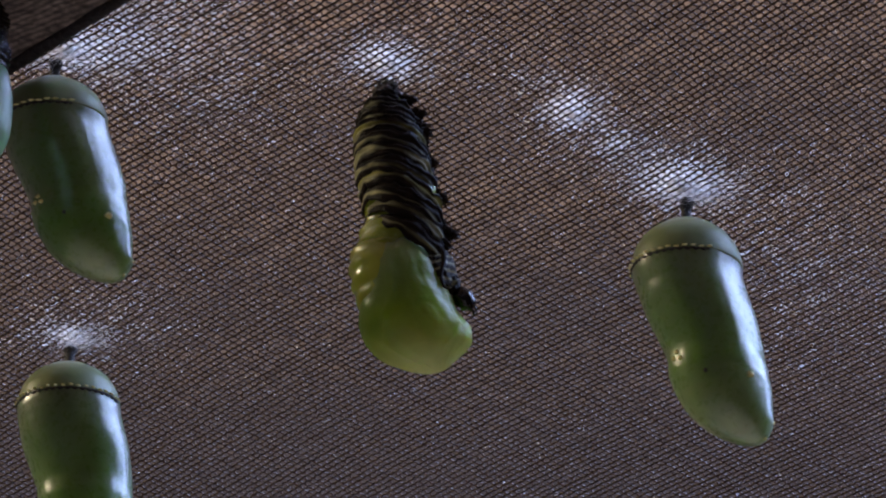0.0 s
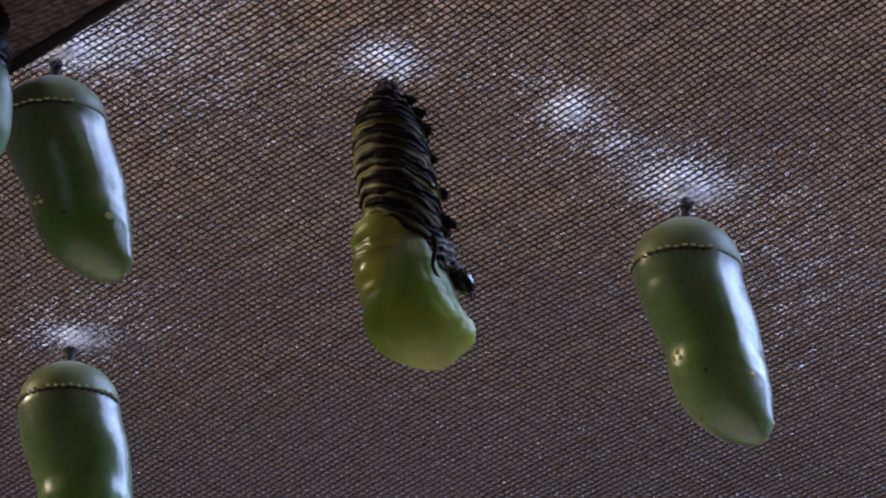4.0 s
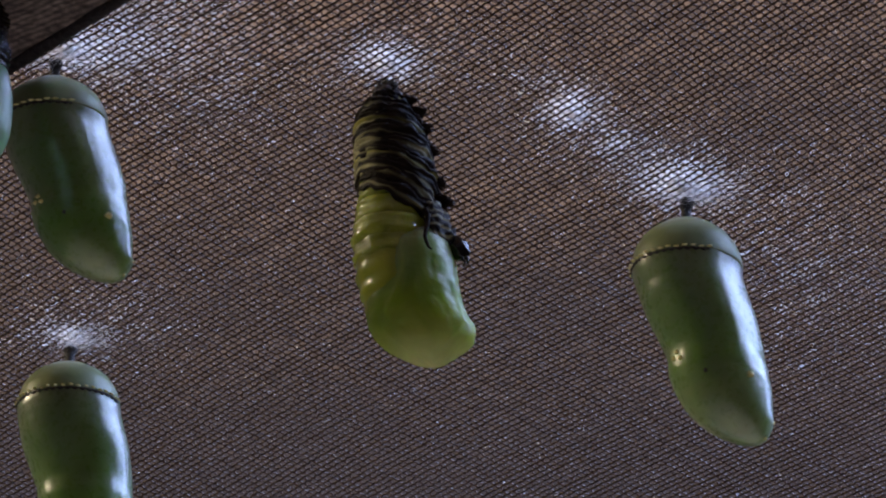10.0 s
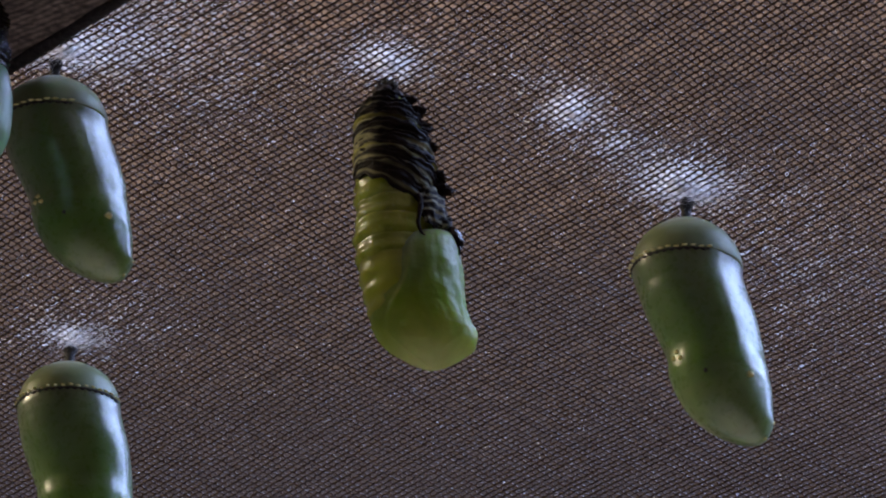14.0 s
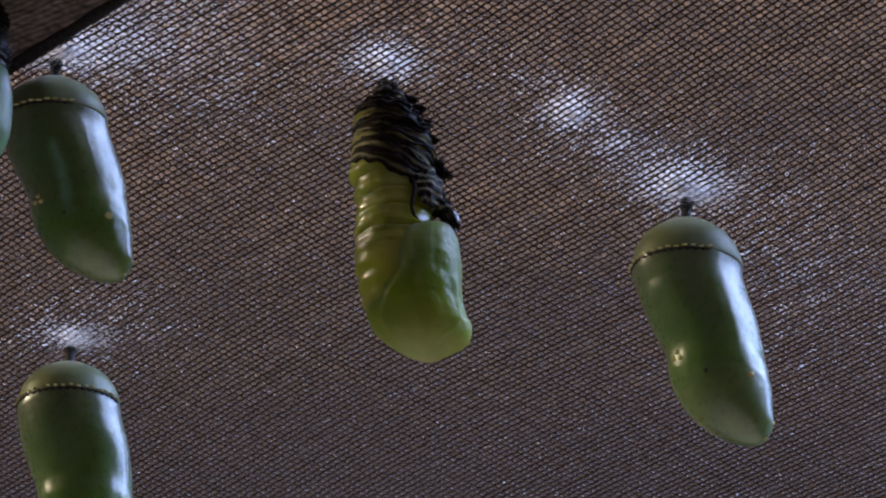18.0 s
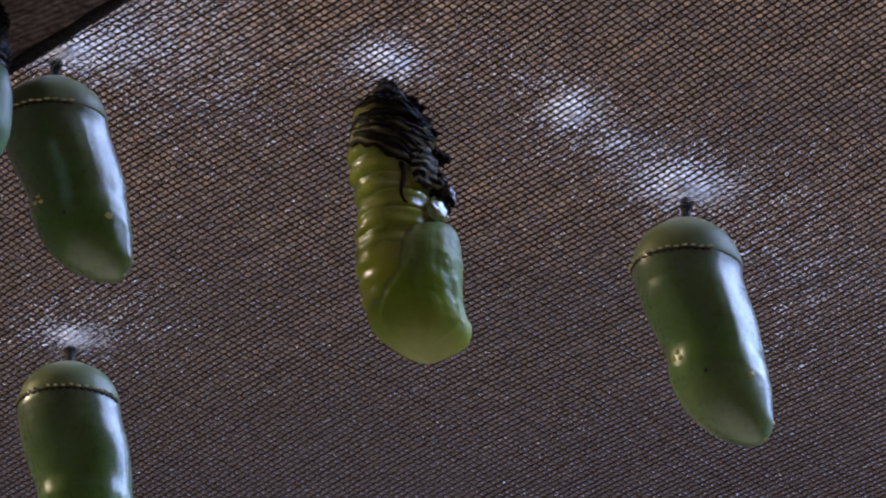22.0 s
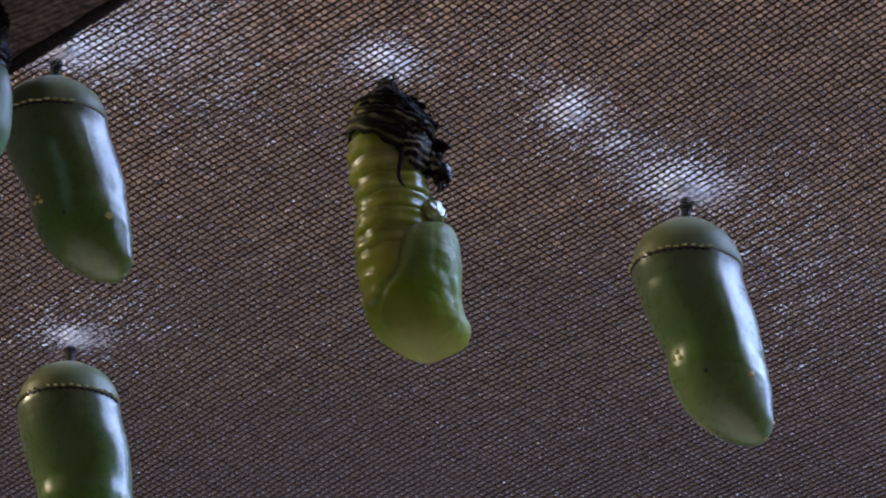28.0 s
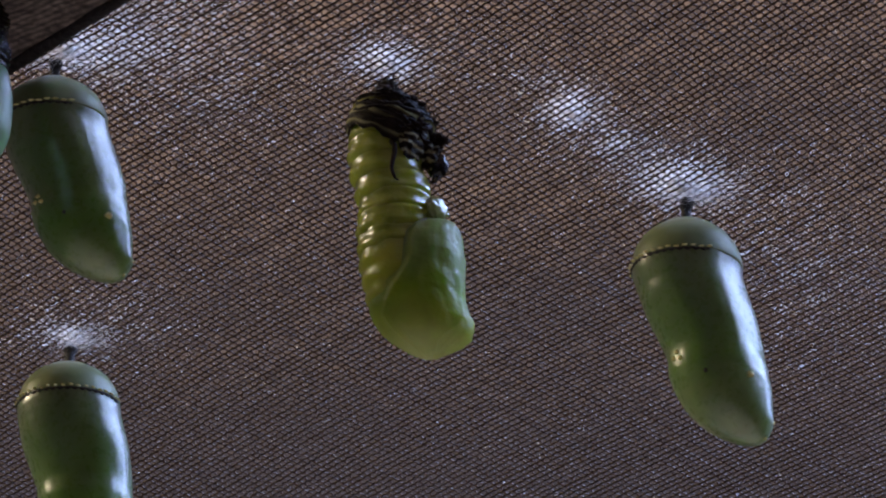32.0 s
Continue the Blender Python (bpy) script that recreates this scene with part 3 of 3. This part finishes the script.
def half_moulted():
    """The neighbour at the border: dark shed skin bunched over a pale pupa."""
    place, u = on_roof(-22, -22)
    ob = tagged(new("pupating_caterpillar"), "pupating caterpillar with dark bunched skin over a green pupa", "caterpillar")
    ob.matrix_world = Matrix.Translation((place.x, place.y, PANEL_Z - 0.0012))
    rows = [(120, -40, 20, 20), (150, -62, 40, 50), (200, -72, 50, 60), (260, -70, 48, 60), (300, -55, 36, 48), (330, -24, 10, 20)]
    part("pupa", Form(rows, u).mesh("pupa", TEAL, 30, 36, 2, 5), ob)
    rows = [(0, -8, 8, 8), (20, -30, 28, 28), (60, -46, 38, 42), (100, -52, 40, 50), (140, -58, 38, 52), (166, -52, 30, 46)]
    part("shed_skin", Form(rows, u).mesh("shed_skin", HORN, 90, 72, 6, 7, lambda d, a: 2.6 * math.sin(d * 0.55 + 2.0 * noise.noise(Vector((math.cos(a) * 2, math.sin(a) * 2, d * 0.03)))) + 3.0 * noise.noise(Vector((math.cos(a) * 5, math.sin(a) * 5, d * 0.11)))), ob, "black wrinkled larval skin")
    return ob


half_moulted()

# ---- the moulting caterpillar ----
HOOK = (690, 142)
HOME, UC = on_roof(*HOOK)
C = math.cos(PITCH)


def spot_at(x, y, depth=0.0):
    """A place in the caterpillar's own space from its side view: to the right, down, and towards the lens."""
    return Vector((x * UC, -depth * UC, -(y + depth * math.sin(PITCH)) / C * UC))


cater = tagged(new("moulting_caterpillar"), "green pupa shedding its black and yellow striped caterpillar skin", "caterpillar")
cater.matrix_world = Matrix.Translation((HOME.x, HOME.y, PANEL_Z))


def local_form(rows, x, y):
    """Stations given in the side view, about the piece's own middle (x, y)."""
    return Form([((yy - y) / C, l - x, r - x, t) for yy, l, r, t in rows], UC)


# lower end: head, thorax and the folded wing case
LOW = (-27, 359)
thorax_rows = [(262, -34, 62, 40), (280, -49, 84, 58), (308, -54, 102, 70), (358, -47, 108, 74), (385, -40, 110, 70), (410, -32, 112, 62), (428, -23, 114, 54),
               (442, -11, 112, 46), (456, 5, 106, 38), (469, 24, 96, 28), (477, 40, 86, 16), (481, 52, 76, 6)]
thorax = part("thorax", local_form(thorax_rows, *LOW).mesh(
    "thorax", PUPA_END, 70, 72, 3, 3.0,
    lambda d, a: 2.3 * math.sin(d * 0.19 + 1.0) * max(0.0, -math.cos(a)) ** 1.5 * max(0.0, min(1.0, 1 - (d - 50) / 80))), cater,
    "smooth yellow-green head end of the pupa")
wing_rows = [(257, 66, 108, 12), (259, 50, 115, 28), (264, 28, 121, 46), (277, 6, 126, 63), (300, -10, 130, 74.5), (330, -20, 133, 79), (358, -29, 133, 79),
             (382, -36, 134, 76.5), (405, -35, 138, 73), (422, -29, 143, 68.5), (434, -21, 148.5, 63.5), (444, -13, 148, 59), (455, -1, 145, 53), (463, 10, 136, 47), (471, 24, 119, 39), (479, 40, 103, 28), (485, 53, 92, 17), (489, 63, 83, 5)]
WINGC = (80, 440)


def wing_relief(d, a):
    """Sunk veins that fan out over the soft wing, and a wrinkled rim."""
    y, turn = d * C + WINGC[1], a / math.pi
    veins = sum(depth * math.exp(-((turn - at - d * fan) / 0.022) ** 2)
                for at, fan, depth in ((1.5, 0.0006, 1.1), (1.58, 0.0005, 0.8), (1.67, 0.0003, 1.0)))
    rim = float(smooth_at((250, 262, 275, 300, 340, 365, 395, 430), (1.6, 1.48, 1.41, 1.41, 1.43, 1.41, 1.33, 1.2), y))
    edge = 2.4 * math.exp(-((turn - rim) / 0.022) ** 2) - 1.2 * math.exp(-((turn - rim - 0.06) / 0.03) ** 2)
    back = float(smooth_at((350, 390, 425, 448, 466), (1.83, 1.83, 1.8, 1.72, 1.6), y))
    fold = 2.2 * math.exp(-((turn - back) / 0.025) ** 2) * max(0.0, min(1.0, (y - 340) / 40))
    crinkle = noise.noise(Vector((d * 0.09, math.cos(a) * 5, math.sin(a) * 5))) * (0.5 + 0.7 * max(0.0, math.cos(a)))
    fine = 0.4 * noise.noise(Vector((d * 0.22, math.cos(a) * 12, math.sin(a) * 12)))
    return crinkle + fine + edge + fold - 0.7 * veins


wing_case = part("wing_case", local_form(wing_rows, *WINGC).mesh(
    "wing_case", WING, 110, 180, 2.6, 8.0,
    wing_relief),
    cater, "pale green folded wing case")

# abdomen: rigid rings that slide in one another
# each: depth, radius, middle when freed, middle while still inside the skin, moment of freeing
SEGMENTS = [(62, 38, -8, 0, 40), (100, 57, -15, -3, 27), (134, 62, -14, 0, 19), (167, 65.5, -4, 13, 14.5), (200, 66.5, 5, 22, 9), (233, 67.5, 12, 25, 6),
            (266, 72, 13, 20, 1), (298, 72, 16, 18, 1)]
segment_parts = []
for k, (y, r, freed, inside, when) in enumerate(SEGMENTS):
    rows = [(d, -r * v, r * v, r * v * 0.97) for d, v in ((-30, 0.8), (-24, 0.9), (-18, 0.965), (-11, 0.99), (-4, 0.995), (1, 0.99), (8, 1.0),
                                                          (14, 0.995), (19, 0.965), (24, 0.89), (28, 0.78))]
    me = Form(rows, UC).mesh("abdomen_ring", PUPA, 40, 72, 3.0, k * 1.7,
                              lambda d, a, k=k: 1.25 * math.sin(d * 0.25 + 2.2 * noise.noise(Vector((math.cos(a) * 1.5, math.sin(a) * 1.5, k)))))
    segment_parts.append((part("abdomen_ring", me, cater), y, freed, inside, when))

bulge_mesh = blob("wet_bulge", WET, 27 * UC, 13 * UC, 25 * UC, 0.16, 4.0, 36, 48, 2.4)
bulge_mesh.transform(pose(0, 0, 0, 0, 0, 48))
drop = part("wet_bulge", bulge_mesh, cater, "clear wet glistening bulge")

def band(k, s, a):
    """How light and how yellow the larva's cross bands are: wide on the flanks, thin on the front, with shade painted
    in.
    """
    c, n = math.cos(a), noise.noise(Vector((math.cos(a) * 1.8, math.sin(a) * 1.8, k * 3.7)))
    flank = abs(c) ** 1.4
    if k < 1:
        return 0.05, 0.0
    half = (0.16 + 0.5 * flank if k % 2 == 0 else 0.1 + 0.16 * flank) + 0.12 * n
    mid = (0.0 if k % 2 == 0 else 0.35) + 0.22 * n
    # the wrinkles' shade is in this colour: bands dimmed on front and right
    light = max(0.0, min(1.0, (half - abs(s - mid)) / 0.16 + 0.5)) * (0.1, 0.15, 0.35, 0.75)[min(k, 3)] * ((0.16 + 0.84 * flank) if c < 0 else (0.16 + (0.1 if k < 6 else 0.45) * flank)) * (1.0 if k < 4 else 1.35)
    if k % 2 == 0 and k > 2:
        light *= 1 - 0.52 * math.exp(-((s - mid - 0.28 + 0.3 * n) / 0.09) ** 2)
    light *= 1.1 + 0.9 * noise.noise(Vector((c * 3.2, math.sin(a) * 3.2, k * 1.3 + s)))
    return max(0.0, min(1.0, light)), 1.0 if s < mid and k % 4 == 0 else 0.25


# shed skin: striped rings that bunch up towards the hook
RINGS = 12
ring_parts = []
for k in range(RINGS):
    f = k / (RINGS - 1)
    r = float(smooth_at([0, 0.1, 0.2, 0.32, 0.5, 0.75, 1.0], [14, 31, 48, 62, 70, 77, 79], f))
    h = 14
    stations = [-1 + 2 * q / 18 for q in range(19)]
    segs = 64
    verts, faces, tints = [], [], []
    for shell in (0, 1):
        for i, s in enumerate(stations):
            for q in range(segs):
                a = 2 * math.pi * q / segs
                base = r * (0.97 - 0.065 * (1 - f ** 4) * s - 0.03 * s * s) - (5 if shell else 0)
                wob = 1.6 * math.sin(11 * a + k * 1.7 + s * 2) * noise.noise(Vector((a, k, 0))) + 4.6 * noise.noise(Vector((math.cos(a) * 2.2, math.sin(a) * 2.2, s * 1.6 + k * 3.1))) + 1.1 * math.sin(s * 9 + k)
                lift = 4.0 * noise.noise(Vector((math.cos(a) * 1.6, math.sin(a) * 1.6, k * 5.3))) + 9.0 * s * noise.noise(Vector((math.cos(a) * 4.2, math.sin(a) * 4.2, k * 2.3)))
                verts.append(Vector(((base + wob) * math.cos(a), (base + wob) * 0.96 * math.sin(a), -s * h * 1.08 + lift)) * UC)
                tints.append((*band(k, s, a), 0.0, 1.0) if not shell else (0.05, 0.0, 0.0, 1.0))
    m = len(stations) * segs
    for i in range(len(stations) - 1):
        for q in range(segs):
            o, e = i * segs + q, i * segs + (q + 1) % segs
            faces += [(o, e, e + segs, o + segs), (m + o, m + o + segs, m + e + segs, m + e)]
    for q in range(segs):
        e = (q + 1) % segs
        o = m - segs
        faces += [(q, m + q, m + e, e), (o + q, o + e, m + o + e, m + o + q)]
    me = mesh_of("skin_ring", verts, faces, SKIN)
    me.color_attributes.new("bands", "FLOAT_COLOR", "POINT").data.foreach_set("color", np.array(tints).ravel())
    ring_parts.append((part("skin_ring", me, cater, "striped wrinkled larval skin" if k > 1 else "black wrinkled larval skin"), f))


def stub(parent, x, y, z, size, seed):
    """A shrivelled false leg with short bristles."""
    leg = part("false_leg", blob("false_leg", BLACK, 16 * size * UC, 10 * size * UC, 8 * size * UC, 0.95, seed * 1.3, 18, 24, 3.6), parent,
               at=Matrix.Translation(Vector((x + 6, y, z)) * UC) @ pose(0, 0, 0, 0, seed * 7 % 25 - 12, 0))
    return leg


for k, x, y, z, size in ((1, 30, -12, 0, 0.9), (2, 46, -12, 2, 1.0), (3, 54, -8, -4, 1.1), (5, 62, -10, 0, 0.9), (7, 72, -6, 0, 1.15), (9, 79, -4, -2, 1.3), (10, 70, -22, -4, 0.9), (11, 72, -8, -2, 1.0)):
    stub(ring_parts[k][0], x, y, z, size, k)

# folds of dried skin that swell out over the front as the skin bunches up
fold_parts = []
for q, (x, y, depth, wide) in enumerate(((-4, 44, 28, 20), (22, 60, 46, 22), (44, 84, 44, 21), (16, 88, 56, 19), (50, 108, 34, 18), (-24, 74, 46, 15))):
    lump = part("skin_fold", blob("skin_fold", TIP if q < 2 else BLACK, wide * UC, 13 * UC, wide * 0.62 * UC, 0.85, q * 2.3 + 1.0, 26, 32, 3.4), cater, "crumpled dark fold of shed skin")
    fold_parts.append((lump, x, y, depth, 17 + 23 * math.sin(q * 1.9)))

# crumpled end that stays at the hook
part("skin_tip", blob("skin_tip", TIP, 21 * UC, 19 * UC, 30 * UC, 0.5, 2.0, 30, 36, 3.4), cater, "crumpled black tail end of the skin",
               at=Matrix.Translation(spot_at(-8, 34, 0)))
knob = part("hook_knob", blob("hook_knob", TIP, 13 * UC, 12 * UC, 20 * UC, 0.5, 6.0, 20, 24, 3.0), cater, at=Matrix.Translation(spot_at(-2, 19, 0)))

head = part("head_capsule", blob("head_capsule", HORN, 18 * UC, 18 * UC, 24 * UC, 0.12, 3.0, 30, 40, 1.8), cater, "glossy black split head capsule")
for q in range(2):
    pts = [Vector((-8 + q * 7, -6 + q * 3, -12)) * UC, Vector((-3 + q * 8, -8, -24)) * UC, Vector((-4 + q * 7, -8, -33)) * UC, Vector((-10 + q * 6, -8, -40)) * UC]
    part("leg", tube(pts, [v * UC for v in (4, 3, 2.4, 1)], 8, HORN, "leg"), head)
neck_mesh = blob("neck_skin", SKIN, 19 * UC, 16 * UC, 25 * UC, 0.5, 9.0, 30, 36, 3.0)
neck_bands = [(max(0.0, math.sin(v.co.z / UC * 0.42 + 1.5 * noise.noise(v.co / UC * 0.07)) * 1.6 - 0.75) * (1.0 if v.co.x < 8 * UC else 0.2), 0.0, 0.0, 1.0) for v in neck_mesh.vertices]
neck_mesh.color_attributes.new("bands", "FLOAT_COLOR", "POINT").data.foreach_set("color", np.array(neck_bands).ravel())
neck = part("neck_skin", neck_mesh, cater, "crumpled black neck skin with pale bars")
# the loose barred flap between the skin's edge and the head
flap_mesh = blob("skin_flap", SKIN, 27 * UC, 11 * UC, 36 * UC, 0.4, 13.0, 40, 44, 3.0)
flap_bands = [(max(0.0, min(1.0, math.sin(v.co.z / UC * 0.4 + 0.05 * v.co.x / UC + 1.8 * noise.noise(v.co / UC * 0.05)) * 1.8 - 0.85)), 0.0, 0.0, 1.0) for v in flap_mesh.vertices]
flap_mesh.color_attributes.new("bands", "FLOAT_COLOR", "POINT").data.foreach_set("color", np.array(flap_bands).ravel())
flap_mesh.transform(pose(0, 0, 0, 0, 0, 38))
flap = part("skin_flap", flap_mesh, cater, "loose black flap of skin with pale bars")
feeler_pts = [(-2, 8, 34), (3, 2, 22), (3, 0, 8), (0, -1, -8), (-2, -2, -22), (0, -3, -32), (4, -3, -42), (10, -3, -47)]
feeler = part("feeler", tube([Vector(p) * UC for p in feeler_pts], [v * UC for v in (5.5, 5.0, 4.6, 4.0, 3.6, 3.2, 2.6, 1.2)], 10, BLACK, "feeler"), cater, "thin curled black feeler")

ring = [Vector((5 * math.cos(q), 0, 6 * math.sin(q))) * UC for q in np.linspace(-2.2, 4.6, 18)]
loop = part("skin_loop", tube(ring, [1.8 * UC] * 18, 8, BLACK, "skin_loop"), cater, "small loop of dried black skin")

# ---- what moves ----

TIMES = [0, 0.5, 1, 1.5, 2, 2.5, 3, 3.5, 5.5, 6, 6.5, 7, 7.5, 8, 8.5, 9, 9.5, 10, 10.5, 11, 11.5, 12, 12.5, 13, 13.5, 14, 14.5, 16.5, 17, 17.5, 18, 18.5, 19, 19.5, 20, 20.5, 21, 21.5, 22, 22.5, 23, 23.5, 24, 24.5, 25, 25.5, 27.5, 28, 28.5, 29, 29.5, 30, 30.5, 31, 31.5, 32]
MID_X = [-3, -12, -6, -9, -10, -6, -12, -10, -10, -12, -12, -10, -10, -10, -12, -9, -7, -9, -9, -9, -6, -10, -7, -6, -6, -6, -6, -6, -4, 0, -3, -1, -3, -1, -4, -4, -1, 0, -1, -3, -3, -4, -4, -4, -4, -1, -3, -4, 0, -3, -3, 0, 0, -1, 3, 0]
MID_Y = [23, 12, 19, 14, 12, 19, 12, 17, 9, 22, 14, 19, 12, 14, 22, 16, 20, 14, 25, 12, 20, 12, 16, 11, 11, 12, 19, 12, 0, 3, 0, 8, 2, 6, 6, 17, 5, 2, 5, 12, -1, -3, 8, 9, 0, -4, -9, 5, 0, -4, -6, 8, -10, -3, 5, 0]
LOW_X = [-10, -16, -6, -13, -6, -7, -18, -4, -9, -14, -3, -3, -6, -5, -5, -8, 0, -3, -8, -6, 15, -3, -5, -5, 8, 2, -2, -2, 0, 9, -6, 0, -5, 6, -5, -3, -2, 2, -5, 3, -3, -3, -3, -5, -9, -5, -11, -5, 2, -3, -9, 2, -5, -3, 2, 0]
LOW_Y = [31, 19, 28, 25, 22, 28, 20, 26, 20, 33, 23, 26, 24, 23, 30, 21, 26, 20, 30, 20, 26, 21, 26, 20, 18, 23, 30, 20, 9, 10, 7, 17, 3, 6, 6, 17, 4, 4, 7, 17, 1, -2, 9, 9, -2, -6, -10, 4, 1, -6, -6, 6, -11, -3, 1, -0]
HEAD_X = [133, 129, 136, 129, 135, 135, 123, 132, 127, 117, 126, 124, 130, 124, 127, 119, 124, 124, 122, 121, 128, 125, 127, 119, 118, 118, 118, 119, 119, 121, 118, 124, 113, 118, 121, 115, 107, 107, 110, 107, 102, 102, 104, 112, 108, 108, 105, 101, 98, 98, 99, 96, 93, 88, 95, 93]
HEAD_Y = [386, 372, 371, 371, 360, 368, 363, 360, 341, 349, 331, 331, 328, 316, 324, 307, 304, 290, 305, 293, 290, 290, 300, 281, 282, 282, 276, 255, 242, 242, 245, 253, 222, 218, 229, 233, 201, 200, 210, 212, 189, 189, 201, 196, 173, 172, 161, 169, 152, 149, 154, 166, 141, 143, 154, 154]
EDGE_T = [0, 1, 3, 6, 7, 8, 9, 10, 12, 13, 14, 17, 18, 19, 20, 21, 22, 23, 25, 28, 30, 32]
EDGE_L = [258, 254, 247, 236, 219, 208, 199, 192, 182, 177, 170, 154, 146, 136, 130, 122, 114, 104, 95, 88, 83, 78]
FOLD_T = [0, 3, 6, 9, 13, 19, 23, 28, 32]
FOLD_R = [336, 318, 298, 266, 244, 194, 162, 142, 132]
FEEL_X = [92, 84, 66, 68, 55, 38, 17, 18, 6]
FEEL_Y = [330, 315, 300, 268, 243, 205, 173, 151, 141]
LEAN_T = [0, 6, 9, 13, 19, 28, 32]
LEAN = [6, 6, 4.5, 3, 1, -1, 0]
WING_T = [0, 3, 6, 9, 13, 17, 21, 32]
WING_LEAN = [17, 16, 14, 9, 5, 1.5, 0, 0]
WING_DOWN = [10, 9, 8, 4, 2, 0, 0, 0]


def motions():
    rows = {}

    def key(ob, t, x, y, depth=0.0, lean=0.0, tip=0.0):
        m = Matrix.Translation(spot_at(x, y, depth)) @ pose(0, 0, 0, tip, -lean, 0)
        rows.setdefault(ob, []).append((t, m))

    for t, mx, my, lx, ly, hx, hy in zip(TIMES, MID_X, MID_Y, LOW_X, LOW_Y, HEAD_X, HEAD_Y):
        lean = float(np.interp(t, LEAN_T, LEAN))
        key(thorax, t, LOW[0] + lx, LOW[1] + ly, 0, lean)
        # the wing case rides on the thorax and swings out as it fills
        w_lean = float(np.interp(t, WING_T, WING_LEAN))
        a = radians(lean)
        vx, vy = WINGC[0] - LOW[0], WINGC[1] - LOW[1]
        wx, wy = vx * math.cos(a) + vy * math.sin(a), -vx * math.sin(a) + vy * math.cos(a)
        key(wing_case, t, LOW[0] + lx + wx, LOW[1] + ly + wy + float(np.interp(t, WING_T, WING_DOWN)) * 0.3, float(np.interp(t, [0, 9, 20], [-1, 0, 1])), w_lean)
        # abdomen
        for ob, y, freed, inside, when in segment_parts:
            slack = float(np.interp(t, [when - 2, when + 3], [1, 0]))
            dx = float(np.interp(y, [0, 200, 259, 359], [0, 0.2 * mx, mx, lx])) + freed + (inside - freed) * slack
            dy = float(np.interp(y, [0, 259, 359], [0, my, ly]))
            key(ob, t, dx, y + dy, -9 * slack)
        swell = float(np.interp(t, [15, 21], [1, 0]))
        key(drop, t, 84 + mx - 42 * swell, 230 + my * 0.8 + 6 * swell, 34 - 57 * swell, 6)
        # skin
        yl, yr = float(np.interp(t, EDGE_T, EDGE_L)), float(np.interp(t, FOLD_T, FOLD_R))
        sway = 0.35 * my - 0.35 * float(np.interp(t, [0, 32], [20, 0]))
        yc, tilt = (yl + yr) / 2 - 7, math.degrees(math.atan2(yr - yl, 128))
        late = float(np.interp(t, [0, 6, 20, 32], [0, 0, 1, 1]))
        k = (yc - 18) / 265
        for ob, f in ring_parts:
            y = 18 + (yc - 18) * f / (k + (1 - k) * f) + sway * f
            x = float(np.interp(y, [0, 60, 110, 160, 210, 260, 300], [0, -5, -1, 5, 15, 27, 36])) + 3 * late * min(1.0, f * 2.2)
            bunch = (1 - k) * min(1.0, f * 2)
            key(ob, t, x + 8 * bunch * math.sin(f * 61), y, 0, -tilt * f ** 1.4 + 13 * bunch * math.sin(f * 47), 17 * bunch * math.sin(f * 83) - (14 - 20 * (1 - k)) * math.sin(math.pi * min(1.0, 0.15 + 0.85 * f)) ** 0.7)
        out = float(np.interp(t, [9, 26], [0, 1]))
        for ob, x, y, depth, turn in fold_parts:
            key(ob, t, x, y + 0.3 * sway, depth - 34 * (1 - out), -turn)
        key(loop, t, 3, float(np.interp(t, [20, 27], [14, -6])), 12, 0)
        h_lean = float(np.interp(t, [0, 9, 19, 32], [38, 25, 10, -10]))
        hx -= float(np.interp(t, [0, 6, 9, 13, 17, 21, 32], [3, 3, 1, 5, 12, 11, 8]))
        hy += float(np.interp(t, [0, 8, 9, 13, 14, 17, 19, 20, 21], [0, 0, 8, 10, 0, 0, 8, 2, 0]))
        key(head, t, hx, hy, 10, h_lean)
        key(flap, t, hx * float(np.interp(t, [0, 19, 32], [0.71, 0.65, 0.46])), yr - float(np.interp(t, [0, 19, 32], [6, 11, 24])),
            float(np.interp(t, [0, 10, 20], [34, 40, 46])), h_lean * 0.5)
        key(neck, t, hx * 0.68 + 14, (hy + yr) / 2 - 4, 14, h_lean)
        fx, fy = float(np.interp(t, FOLD_T, FEEL_X)), float(np.interp(t, FOLD_T, FEEL_Y)) + sway
        key(feeler, t, fx, fy - 4, float(np.interp(t, [0, 12, 20], [80, 72, 66])), 0)
    for ob, r in rows.items():
        walk(ob, r)


motions()
